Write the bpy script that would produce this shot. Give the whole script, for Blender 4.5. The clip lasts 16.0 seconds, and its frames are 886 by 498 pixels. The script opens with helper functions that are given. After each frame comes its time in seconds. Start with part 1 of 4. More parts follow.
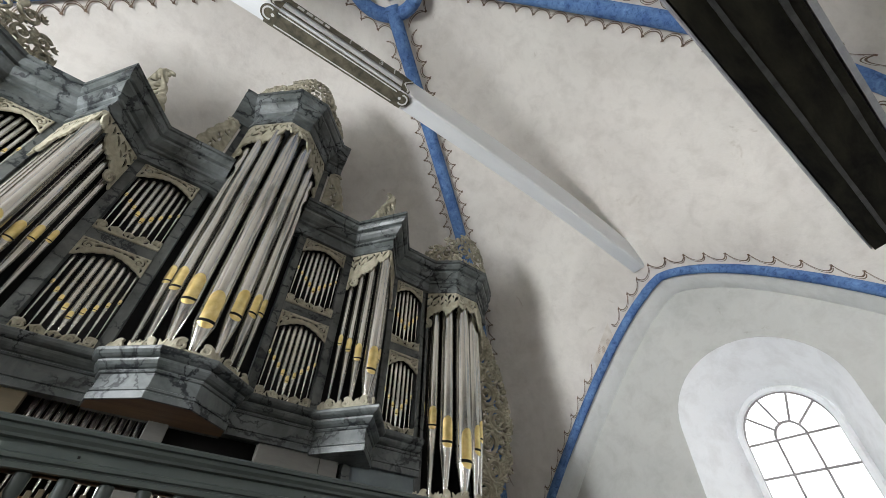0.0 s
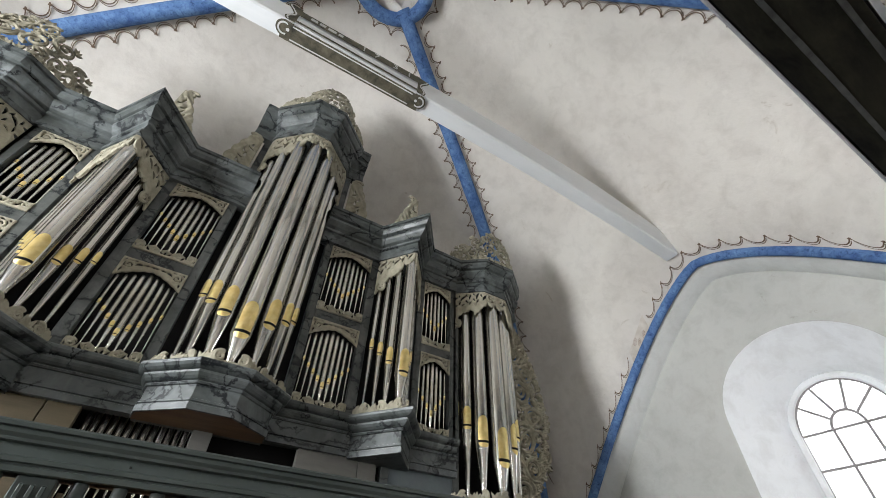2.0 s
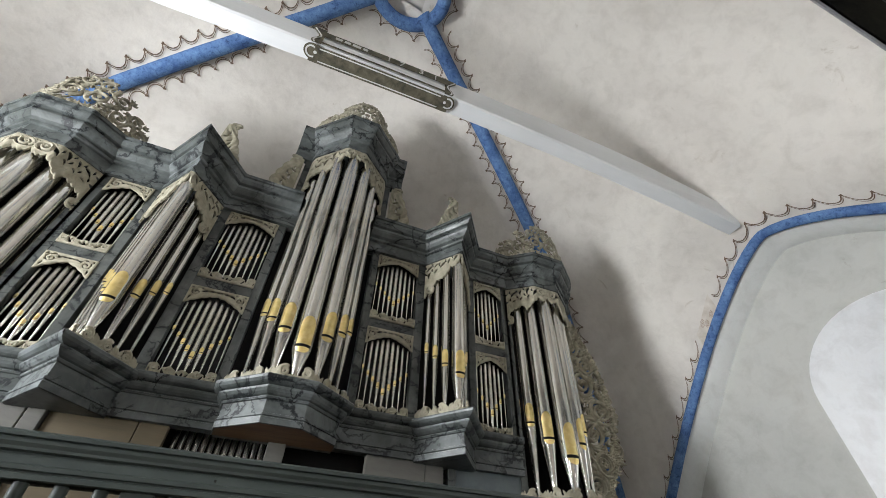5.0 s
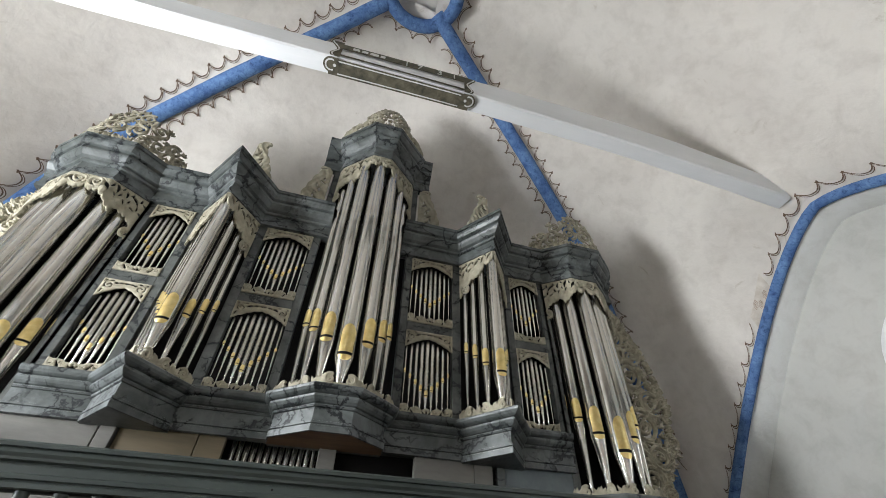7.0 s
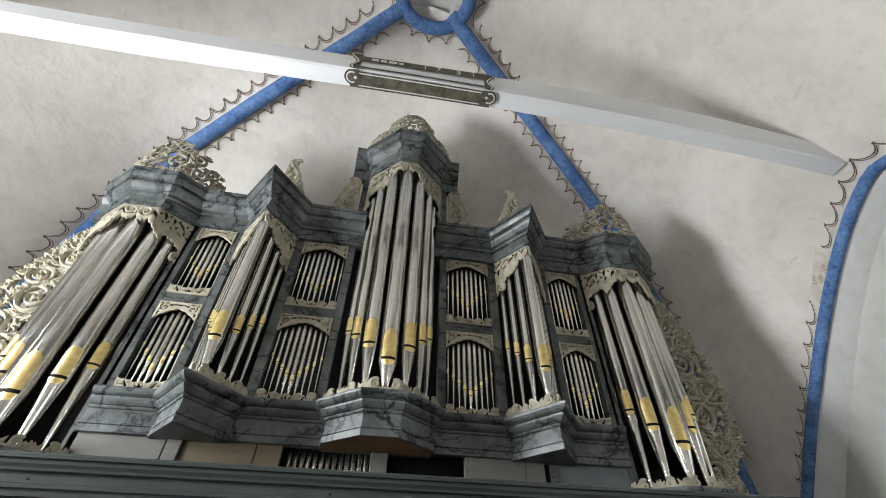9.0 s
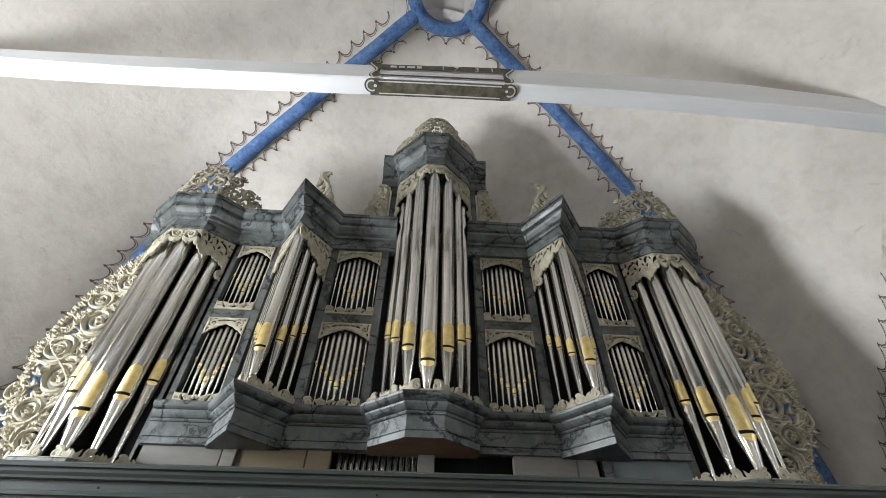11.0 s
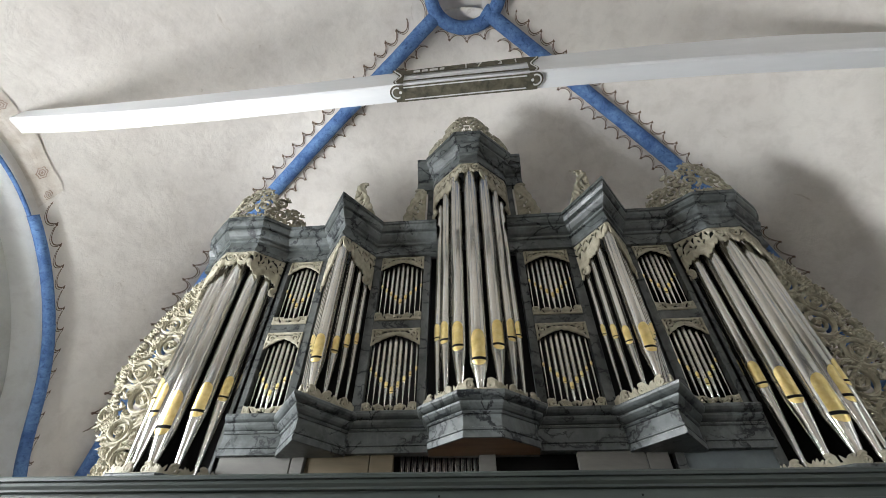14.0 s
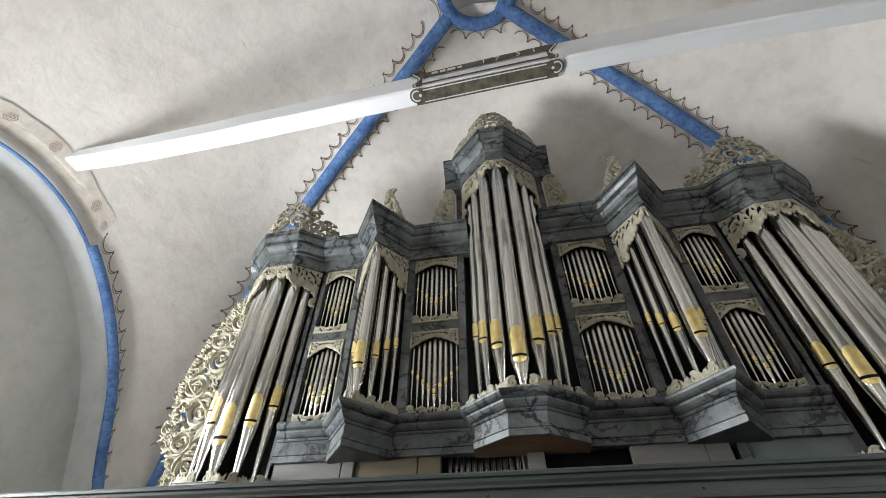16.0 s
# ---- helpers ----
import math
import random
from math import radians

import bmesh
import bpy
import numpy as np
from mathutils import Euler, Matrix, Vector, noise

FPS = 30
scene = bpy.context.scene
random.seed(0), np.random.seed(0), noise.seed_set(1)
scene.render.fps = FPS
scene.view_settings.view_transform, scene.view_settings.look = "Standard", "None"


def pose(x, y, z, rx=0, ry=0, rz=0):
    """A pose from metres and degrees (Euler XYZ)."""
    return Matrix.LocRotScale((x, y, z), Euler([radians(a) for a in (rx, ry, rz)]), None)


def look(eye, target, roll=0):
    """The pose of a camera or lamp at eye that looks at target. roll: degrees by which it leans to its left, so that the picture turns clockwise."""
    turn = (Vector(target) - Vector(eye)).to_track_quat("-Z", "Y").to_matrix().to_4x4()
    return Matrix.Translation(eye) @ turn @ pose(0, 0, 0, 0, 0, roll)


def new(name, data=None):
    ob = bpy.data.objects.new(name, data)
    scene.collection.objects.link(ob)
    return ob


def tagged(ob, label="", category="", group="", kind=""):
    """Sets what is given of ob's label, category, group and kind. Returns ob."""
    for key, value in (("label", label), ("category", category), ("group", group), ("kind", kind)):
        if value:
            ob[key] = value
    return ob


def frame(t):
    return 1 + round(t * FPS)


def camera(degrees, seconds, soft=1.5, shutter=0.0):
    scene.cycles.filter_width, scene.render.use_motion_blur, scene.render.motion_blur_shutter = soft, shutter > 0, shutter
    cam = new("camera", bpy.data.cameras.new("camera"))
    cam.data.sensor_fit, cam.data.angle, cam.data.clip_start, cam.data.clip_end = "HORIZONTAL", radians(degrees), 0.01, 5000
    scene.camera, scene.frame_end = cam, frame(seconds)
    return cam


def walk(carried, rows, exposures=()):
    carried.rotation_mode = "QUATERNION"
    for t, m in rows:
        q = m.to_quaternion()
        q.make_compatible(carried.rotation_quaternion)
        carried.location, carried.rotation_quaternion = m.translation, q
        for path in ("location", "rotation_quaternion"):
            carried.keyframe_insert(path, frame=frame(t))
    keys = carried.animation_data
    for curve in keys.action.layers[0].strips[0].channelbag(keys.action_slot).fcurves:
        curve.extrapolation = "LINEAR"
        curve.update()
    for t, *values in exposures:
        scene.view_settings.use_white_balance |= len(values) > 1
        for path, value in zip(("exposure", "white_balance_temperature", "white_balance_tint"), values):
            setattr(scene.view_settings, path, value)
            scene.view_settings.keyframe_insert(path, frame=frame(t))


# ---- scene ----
cam = camera(94.3, 16.0, soft=0.6)
PATH = [
    (0, (-0.107, -2.935, 1.435), (0.749, -1.746, 2.797), 1.7),
    (0.5, (-0.102, -2.935, 1.437), (0.73, -1.73, 2.798), 1.8),
    (1, (-0.1, -2.93, 1.431), (0.705, -1.709, 2.795), 1.6),
    (1.5, (-0.1, -2.932, 1.44), (0.681, -1.691, 2.801), 1.7),
    (2, (-0.098, -2.937, 1.443), (0.655, -1.676, 2.801), 1.7),
    (2.5, (-0.096, -2.939, 1.445), (0.626, -1.659, 2.802), 1.7),
    (3, (-0.093, -2.937, 1.445), (0.595, -1.638, 2.801), 1.6),
    (3.5, (-0.09, -2.942, 1.45), (0.566, -1.624, 2.804), 1.6),
    (4, (-0.089, -2.941, 1.45), (0.535, -1.606, 2.803), 1.6),
    (6.5, (-0.082, -2.945, 1.459), (0.366, -1.536, 2.805), 1.4),
    (7, (-0.081, -2.95, 1.466), (0.328, -1.525, 2.809), 1.3),
    (7.5, (-0.08, -2.949, 1.465), (0.291, -1.515, 2.808), 1.2),
    (8, (-0.081, -2.954, 1.466), (0.252, -1.508, 2.807), 1.1),
    (8.5, (-0.079, -2.956, 1.467), (0.214, -1.501, 2.808), 0.9),
    (9, (-0.084, -2.955, 1.462), (0.169, -1.494, 2.803), 0.8),
    (11.5, (-0.039, -2.916, 1.444), (0.0, -1.446, 2.8), 0.9),
    (12, (-0.034, -2.915, 1.445), (-0.033, -1.444, 2.8), 0.9),
    (12.5, (-0.026, -2.917, 1.445), (-0.064, -1.446, 2.8), 0.9),
    (13, (-0.019, -2.903, 1.441), (-0.091, -1.437, 2.8), 1.0),
    (13.5, (-0.016, -2.902, 1.439), (-0.118, -1.438, 2.798), 0.9),
    (14, (-0.016, -2.9, 1.441), (-0.153, -1.438, 2.799), 0.8),
    (14.5, (-0.006, -2.893, 1.438), (-0.183, -1.436, 2.798), 0.9),
    (15, (-0.001, -2.884, 1.439), (-0.22, -1.435, 2.8), 0.8),
    (15.5, (0.001, -2.883, 1.441), (-0.259, -1.439, 2.8), 0.8),
    (16, (0.0, -2.881, 1.441), (-0.3, -1.445, 2.801), 0.7),
]
walk(cam, [(t, look(eye, target, roll)) for t, eye, target, roll in PATH])

# ---- world and light ----
world = bpy.data.worlds.new("sky")
scene.world = world
world.use_nodes = True
wn = world.node_tree.nodes
sky = wn.new("ShaderNodeTexSky")
sky.sky_type = "NISHITA"
sky.sun_disc = False
sky.sun_elevation = radians(38)
sky.sun_rotation = radians(-60)
wn["Background"].inputs["Strength"].default_value = 0.12
world.node_tree.links.new(sky.outputs["Color"], wn["Background"].inputs["Color"])


def window_light(x, y, z, wide, high, power, turn, colour):
    data = bpy.data.lights.new("window_daylight", "AREA")
    data.shape, data.size, data.size_y, data.energy = "RECTANGLE", wide, high, power
    data.color = colour
    ob = new("window_daylight", data)
    ob.matrix_world = pose(x, y, z, 90, 0, turn)
    return ob


# daylight that enters by the windows of the side walls, here and in the next bay
window_light(-4.62, -1.60, 2.45, 1.05, 1.9, 470, -90, (0.93, 0.965, 1.0))
window_light(4.78, -7.45, 2.3, 0.9, 2.0, 105, 90, (0.97, 0.975, 1.0))
window_light(-5.06, -7.45, 2.2, 0.8, 2.0, 100, -90, (0.97, 0.975, 1.0))

# ---- materials ----


def mat(name, rough=0.6, metal=0.0):
    m = bpy.data.materials.new(name)
    m.use_nodes = True
    b = m.node_tree.nodes["Principled BSDF"]
    b.inputs["Roughness"].default_value = rough
    b.inputs["Metallic"].default_value = metal
    return m, m.node_tree, b


def add(nt, kind, **values):
    n = nt.nodes.new(kind)
    for k, v in values.items():
        n.inputs[k.replace("_", " ")].default_value = v
    return n


def ramp(nt, fac, stops):
    n = nt.nodes.new("ShaderNodeValToRGB")
    line = n.color_ramp.elements
    line[0].position, line[0].color = stops[0][0], (*stops[0][1], 1)
    line[1].position, line[1].color = stops[-1][0], (*stops[-1][1], 1)
    for p, c in stops[1:-1]:
        line.new(p).color = (*c, 1)
    nt.links.new(fac, n.inputs["Fac"])
    return n.outputs["Color"]


def mix(nt, fac, a, b, mode="MIX"):
    n = nt.nodes.new("ShaderNodeMix")
    n.data_type, n.blend_type = "RGBA", mode
    for slot, v in ((0, fac), (6, a), (7, b)):
        if isinstance(v, (int, float)):
            n.inputs[slot].default_value = v
        elif isinstance(v, tuple):
            n.inputs[slot].default_value = (*v, 1)
        else:
            nt.links.new(v, n.inputs[slot])
    return n.outputs[2]


def spot(nt, scale, detail=6, rough=0.6, distort=0.0, stretch=(1, 1, 1)):
    co = nt.nodes.new("ShaderNodeTexCoord")
    mp = nt.nodes.new("ShaderNodeMapping")
    mp.inputs["Scale"].default_value = stretch
    nt.links.new(co.outputs["Object"], mp.inputs["Vector"])
    n = add(nt, "ShaderNodeTexNoise", Scale=scale, Detail=detail, Roughness=rough, Distortion=distort)
    nt.links.new(mp.outputs["Vector"], n.inputs["Vector"])
    return n.outputs["Fac"]


def bump(nt, b, height, strength, distance):
    n = add(nt, "ShaderNodeBump", Strength=strength, Distance=distance)
    nt.links.new(height, n.inputs["Height"])
    nt.links.new(n.outputs["Normal"], b.inputs["Normal"])


def plaster(name, tint, dirt):
    m, nt, b = mat(name, 0.9)
    big = ramp(nt, spot(nt, 0.55, 5, 0.62, 0.6), [(0.34, dirt), (0.62, tint)])
    fine = ramp(nt, spot(nt, 5.0, 9, 0.7, 0.3), [(0.3, (0.86, 0.85, 0.84)), (0.55, (1, 1, 1)), (0.8, (0.95, 0.94, 0.92))])
    c = mix(nt, 1.0, big, fine, "MULTIPLY")
    crack = ramp(nt, spot(nt, 1.9, 12, 0.72, 1.6), [(0.30, (0.80, 0.77, 0.73)), (0.36, (1, 1, 1))])
    c = mix(nt, 1.0, c, crack, "MULTIPLY")
    nt.links.new(c, b.inputs["Base Color"])
    hgt = mix(nt, 0.3, spot(nt, 2.6, 7, 0.6, 0.5), spot(nt, 14, 6, 0.6))
    bump(nt, b, hgt, 0.5, 0.03)
    return m


def marbled(name, dark, mid, light, vein=(0.006, 0.008, 0.010)):
    """Grey marbling painted on wood: soft clouds, thin smudges and dark branching veins."""
    m, nt, b = mat(name, 0.42)
    b.inputs["Specular IOR Level"].default_value = 0.36
    cloud = ramp(nt, spot(nt, 3.4, 7, 0.6, 1.0), [(0.26, dark), (0.46, mid), (0.74, light)])
    fine = ramp(nt, spot(nt, 30, 5, 0.65, 0.6), [(0.25, (0.82, 0.82, 0.82)), (0.6, (1.05, 1.05, 1.05))])
    c = mix(nt, 1.0, cloud, fine, "MULTIPLY")
    co = nt.nodes.new("ShaderNodeTexCoord")
    warp = add(nt, "ShaderNodeTexNoise", Scale=3.6, Detail=7.0, Roughness=0.62)
    nt.links.new(co.outputs["Object"], warp.inputs["Vector"])
    for scale, wide, keep, seed in ((2.1, 0.026, 0.43, 0.0), (3.4, 0.022, 0.47, 3.1)):
        mp = nt.nodes.new("ShaderNodeMapping")
        mp.inputs["Location"].default_value = (seed, seed * 0.7, seed * 1.3)
        mp.inputs["Rotation"].default_value = (0.5, 0.6, 0.8)
        mp.inputs["Scale"].default_value = (1.0, 0.8, 1.35)
        nt.links.new(co.outputs["Object"], mp.inputs["Vector"])
        shift = nt.nodes.new("ShaderNodeVectorMath")
        shift.operation = "MULTIPLY_ADD"
        nt.links.new(warp.outputs["Color"], shift.inputs[0])
        shift.inputs[1].default_value = (0.42, 0.42, 0.42)
        nt.links.new(mp.outputs["Vector"], shift.inputs[2])
        v = add(nt, "ShaderNodeTexVoronoi", Scale=scale)
        v.feature = "DISTANCE_TO_EDGE"
        nt.links.new(shift.outputs[0], v.inputs["Vector"])
        line = ramp(nt, v.outputs["Distance"], [(0.0, (1, 1, 1)), (wide * 0.55, (0.9, 0.9, 0.9)), (wide * 0.95, (0.30, 0.30, 0.30)), (wide * 2.0, (0, 0, 0))])
        where = ramp(nt, spot(nt, 2.3 + seed * 0.3, 3), [(keep - 0.03, (0.0, 0.0, 0.0)), (keep + 0.05, (1, 1, 1))])
        c = mix(nt, mix(nt, 1.0, line, where, "MULTIPLY"), c, vein)
    nt.links.new(c, b.inputs["Base Color"])
    bump(nt, b, spot(nt, 60, 4, 0.6, 0, (1, 1, 0.15)), 0.12, 0.004)
    nt.links.new(ramp(nt, spot(nt, 7, 5), [(0.3, (0.36,) * 3), (0.7, (0.50,) * 3)]), b.inputs["Roughness"])
    return m


def painted(name, a, c, rough=0.5, scale=8, stretch=(1, 1, 1), depth=0.004):
    m, nt, b = mat(name, rough)
    b.inputs["Specular IOR Level"].default_value = 0.3
    nt.links.new(ramp(nt, spot(nt, scale, 8, 0.65, 0.4, stretch), [(0.3, a), (0.7, c)]), b.inputs["Base Color"])
    bump(nt, b, spot(nt, scale * 4, 6, 0.6, 0.2, stretch), 0.3, depth)
    return m


def metal(name, a, c, rough, streak=(1, 1, 0.05)):
    m, nt, b = mat(name, rough, 1.0)
    base = ramp(nt, spot(nt, 22, 5, 0.55, 0.3, streak), [(0.3, a), (0.7, c)])
    stain = ramp(nt, spot(nt, 4, 6, 0.7, 1.0), [(0.28, (0.80, 0.78, 0.74)), (0.5, (1, 1, 1))])
    nt.links.new(mix(nt, 1.0, base, stain, "MULTIPLY"), b.inputs["Base Color"])
    nt.links.new(ramp(nt, spot(nt, 9, 6, 0.65, 0.5, streak), [(0.3, (rough - 0.03,) * 3), (0.7, (rough + 0.07,) * 3)]), b.inputs["Roughness"])
    bump(nt, b, spot(nt, 5, 2, 0.5, 0, (1, 1, 0.25)), 0.06, 0.008)
    return m


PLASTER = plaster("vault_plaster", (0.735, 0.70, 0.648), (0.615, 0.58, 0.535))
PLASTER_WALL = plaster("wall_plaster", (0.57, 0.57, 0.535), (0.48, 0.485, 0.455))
REVEAL = plaster("reveal_plaster", (0.70, 0.71, 0.70), (0.61, 0.62, 0.60))
LIMEWASH = plaster("limewash", (0.84, 0.85, 0.86), (0.77, 0.78, 0.79))
BLUE, bnt, bb = mat("rib_blue_paint", 0.75)
bb.inputs["Specular IOR Level"].default_value = 0.25
blue_wash = ramp(bnt, spot(bnt, 5, 6, 0.6, 0.6), [(0.3, (0.046, 0.102, 0.26)), (0.7, (0.13, 0.245, 0.47))])
blue_worn = ramp(bnt, spot(bnt, 24, 8, 0.7, 0.8), [(0.30, (0.30, 0.34, 0.42)), (0.47, (1, 1, 1)), (0.68, (1.5, 1.4, 1.25))])
bnt.links.new(mix(bnt, 1.0, blue_wash, blue_worn, "MULTIPLY"), bb.inputs["Base Color"])
bump(bnt, bb, spot(bnt, 22, 8, 0.65, 0.4), 0.5, 0.016)
BROWN_LINE = painted("brown_line_paint", (0.10, 0.065, 0.045), (0.20, 0.14, 0.10), 0.85, 12)
PATCH = painted("old_painted_plaster", (0.50, 0.44, 0.37), (0.68, 0.64, 0.58), 0.9, 9, depth=0.01)
ROSETTE = painted("faded_brown_paint", (0.30, 0.22, 0.17), (0.45, 0.36, 0.30), 0.9, 20)
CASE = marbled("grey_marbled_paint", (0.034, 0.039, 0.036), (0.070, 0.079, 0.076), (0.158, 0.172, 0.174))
# same marbling, darkened: the shade on flats and soffits is in the colour
CASE_SHADED = marbled("shaded_marbled_paint", (0.026, 0.030, 0.027), (0.057, 0.062, 0.058), (0.118, 0.125, 0.117))
CARVED = painted("stone_coloured_carving", (0.205, 0.186, 0.132), (0.375, 0.350, 0.268), 0.6, 14, depth=0.003)
TIN = metal("tin_pipe_metal", (0.53, 0.515, 0.475), (0.64, 0.625, 0.585), 0.15)
TIN_SMALL = metal("small_pipe_metal", (0.50, 0.485, 0.44), (0.62, 0.60, 0.55), 0.24)
GOLD = metal("gilded_lip", (0.74, 0.56, 0.21), (0.90, 0.74, 0.36), 0.30, (1, 1, 1))
# near-black that paints the shade inside the case, pipe slots and peg holes
BLACK = painted("painted_inner_shade", (0.0015, 0.0014, 0.0013), (0.004, 0.003, 0.0025), 0.9, 6)
RAIL = painted("grey_green_rail_paint", (0.032, 0.042, 0.039), (0.066, 0.082, 0.076), 0.45, 7, (0.2, 1, 1))
OAK = painted("bare_brown_wood", (0.10, 0.055, 0.03), (0.20, 0.12, 0.065), 0.55, 9, (0.15, 1, 1))
PANEL = painted("pale_wood_panel", (0.055, 0.043, 0.024), (0.120, 0.094, 0.056), 0.6, 6, (0.15, 1, 1))
GREYPANEL = painted("grey_washed_panel", (0.075, 0.074, 0.067), (0.175, 0.167, 0.150), 0.6, 5, (0.2, 1, 1))
BEAM = painted("white_beam_paint", (0.74, 0.76, 0.77), (0.84, 0.85, 0.86), 0.6, 4, (0.15, 1, 1), 0.01)
CART_DARK = painted("cartouche_dark_paint", (0.04, 0.038, 0.028), (0.16, 0.145, 0.10), 0.7, 12)
CART_LIGHT = painted("cartouche_light_paint", (0.55, 0.56, 0.54), (0.70, 0.70, 0.68), 0.7, 12)
DARKBEAM = painted("dark_painted_beam", (0.004, 0.004, 0.0034), (0.026, 0.024, 0.016), 0.8, 7, (0.35, 1, 1), 0.012)
EDGE = painted("greyed_edge_paint", (0.26, 0.27, 0.28), (0.40, 0.41, 0.42), 0.7, 8)
GREYBAND = painted("grey_band_paint", (0.02, 0.021, 0.020), (0.065, 0.066, 0.062), 0.6, 8)
LEAD = painted("grey_glazing_bar", (0.22, 0.20, 0.20), (0.32, 0.30, 0.30), 0.5, 12)
ORANGE = painted("orange_brown_wood", (0.30, 0.14, 0.06), (0.44, 0.23, 0.10), 0.5, 8, (0.2, 1, 1))
BLUEPANEL = painted("blue_grey_paint", (0.075, 0.09, 0.095), (0.12, 0.14, 0.145), 0.5, 6)
FLOOR = painted("floor_boards", (0.07, 0.05, 0.035), (0.13, 0.095, 0.065), 0.6, 5, (0.1, 1, 1))

DARKBEAM.node_tree.nodes["Principled BSDF"].inputs["Specular IOR Level"].default_value = 0.08

glass_mat, gnt, gb = mat("window_glass", 0.05)
gb.inputs["Transmission Weight"].default_value = 1.0
gb.inputs["Base Color"].default_value = (0.96, 0.98, 0.97, 1)
gb.inputs["IOR"].default_value = 1.2

outside_mat, ont, ob_ = mat("white_sky_outside", 1.0)
ob_.inputs["Base Color"].default_value = (0.8, 0.8, 0.8, 1)
ob_.inputs["Emission Color"].default_value = (0.97, 0.985, 1.0, 1)
ob_.inputs["Emission Strength"].default_value = 2.6

# ---- building helpers ----


def thing(name, label, category, group="", at=(0, 0, 0)):
    e = new(name)
    e.location = at
    return tagged(e, label, category, group)


def part(name, bm, material, parent, label="", smooth=False):
    me = bpy.data.meshes.new(name)
    bm.normal_update()
    bm.to_mesh(me)
    bm.free()
    return link(name, me, material, parent, label, smooth)


def link(name, me, material, parent, label="", smooth=False):
    for m in material if isinstance(material, (list, tuple)) else [material]:
        me.materials.append(m)
    if smooth:
        me.polygons.foreach_set("use_smooth", [True] * len(me.polygons))
    o = new(name, me)
    o.parent = parent
    if label:
        o["label"] = label
    return o


def raw(name, verts, faces, material, parent=None, label="", smooth=False):
    me = bpy.data.meshes.new(name)
    me.from_pydata([tuple(v) for v in verts], [], faces)
    me.validate()
    me.update()
    return link(name, me, material, parent, label, smooth)


def box(x0, x1, y0, y1, z0, z1, bevel=0.004, bm=None):
    bm = bm or bmesh.new()
    vs = [bm.verts.new(p) for p in ((x0, y0, z0), (x1, y0, z0), (x1, y1, z0), (x0, y1, z0), (x0, y0, z1), (x1, y0, z1), (x1, y1, z1), (x0, y1, z1))]
    fs = [bm.faces.new([vs[i] for i in f]) for f in ((3, 2, 1, 0), (4, 5, 6, 7), (0, 1, 5, 4), (1, 2, 6, 5), (2, 3, 7, 6), (3, 0, 4, 7))]
    if bevel:
        edges = list({e for f in fs for e in f.edges})
        bmesh.ops.bevel(bm, geom=edges, offset=bevel, segments=1, affect="EDGES")
    return bm


def offset_line(pts, d):
    """The open plan line pts moved by d to its outer side (-y for a line that runs to +x), mitred."""
    out = []
    n = len(pts)
    for i, p in enumerate(pts):
        dirs = []
        if i > 0:
            dirs.append((Vector(p) - Vector(pts[i - 1])).normalized())
        if i < n - 1:
            dirs.append((Vector(pts[i + 1]) - Vector(p)).normalized())
        ns = [Vector((v.y, -v.x)) for v in dirs]
        if len(ns) == 2:
            m = (ns[0] + ns[1]).normalized()
            k = d / max(0.35, m.dot(ns[0]))
        else:
            m, k = ns[0], d
        out.append((p[0] + m.x * k, p[1] + m.y * k))
    return out


def moulding(name, plan, profile, material, parent, label="", back_y=None):
    """Sweeps a profile of (out, z) points along a plan line; one mesh, flat faces, capped ends."""
    rings = [[(x, y, z) for x, y in offset_line(plan, d)] for d, z in profile]
    n = len(plan)
    verts = [p for ring in rings for p in ring]
    faces = []
    for j in range(len(rings) - 1):
        for i in range(n - 1):
            faces.append((j * n + i, j * n + i + 1, (j + 1) * n + i + 1, (j + 1) * n + i))
    back = len(verts)
    z0, z1 = profile[0][1], profile[-1][1]
    deep = [max(y, 0.0) + 0.05 if back_y is None else back_y for x, y in plan]
    verts += [(x, d, z0) for (x, y), d in zip(plan, deep)] + [(x, d, z1) for (x, y), d in zip(plan, deep)]
    top = (len(rings) - 1) * n
    for i in range(n - 1):
        faces.append((back + i, back + i + 1, i + 1, i))
        faces.append((top + i, top + i + 1, back + n + i + 1, back + n + i))
    return raw(name, verts, faces, material, parent, label)


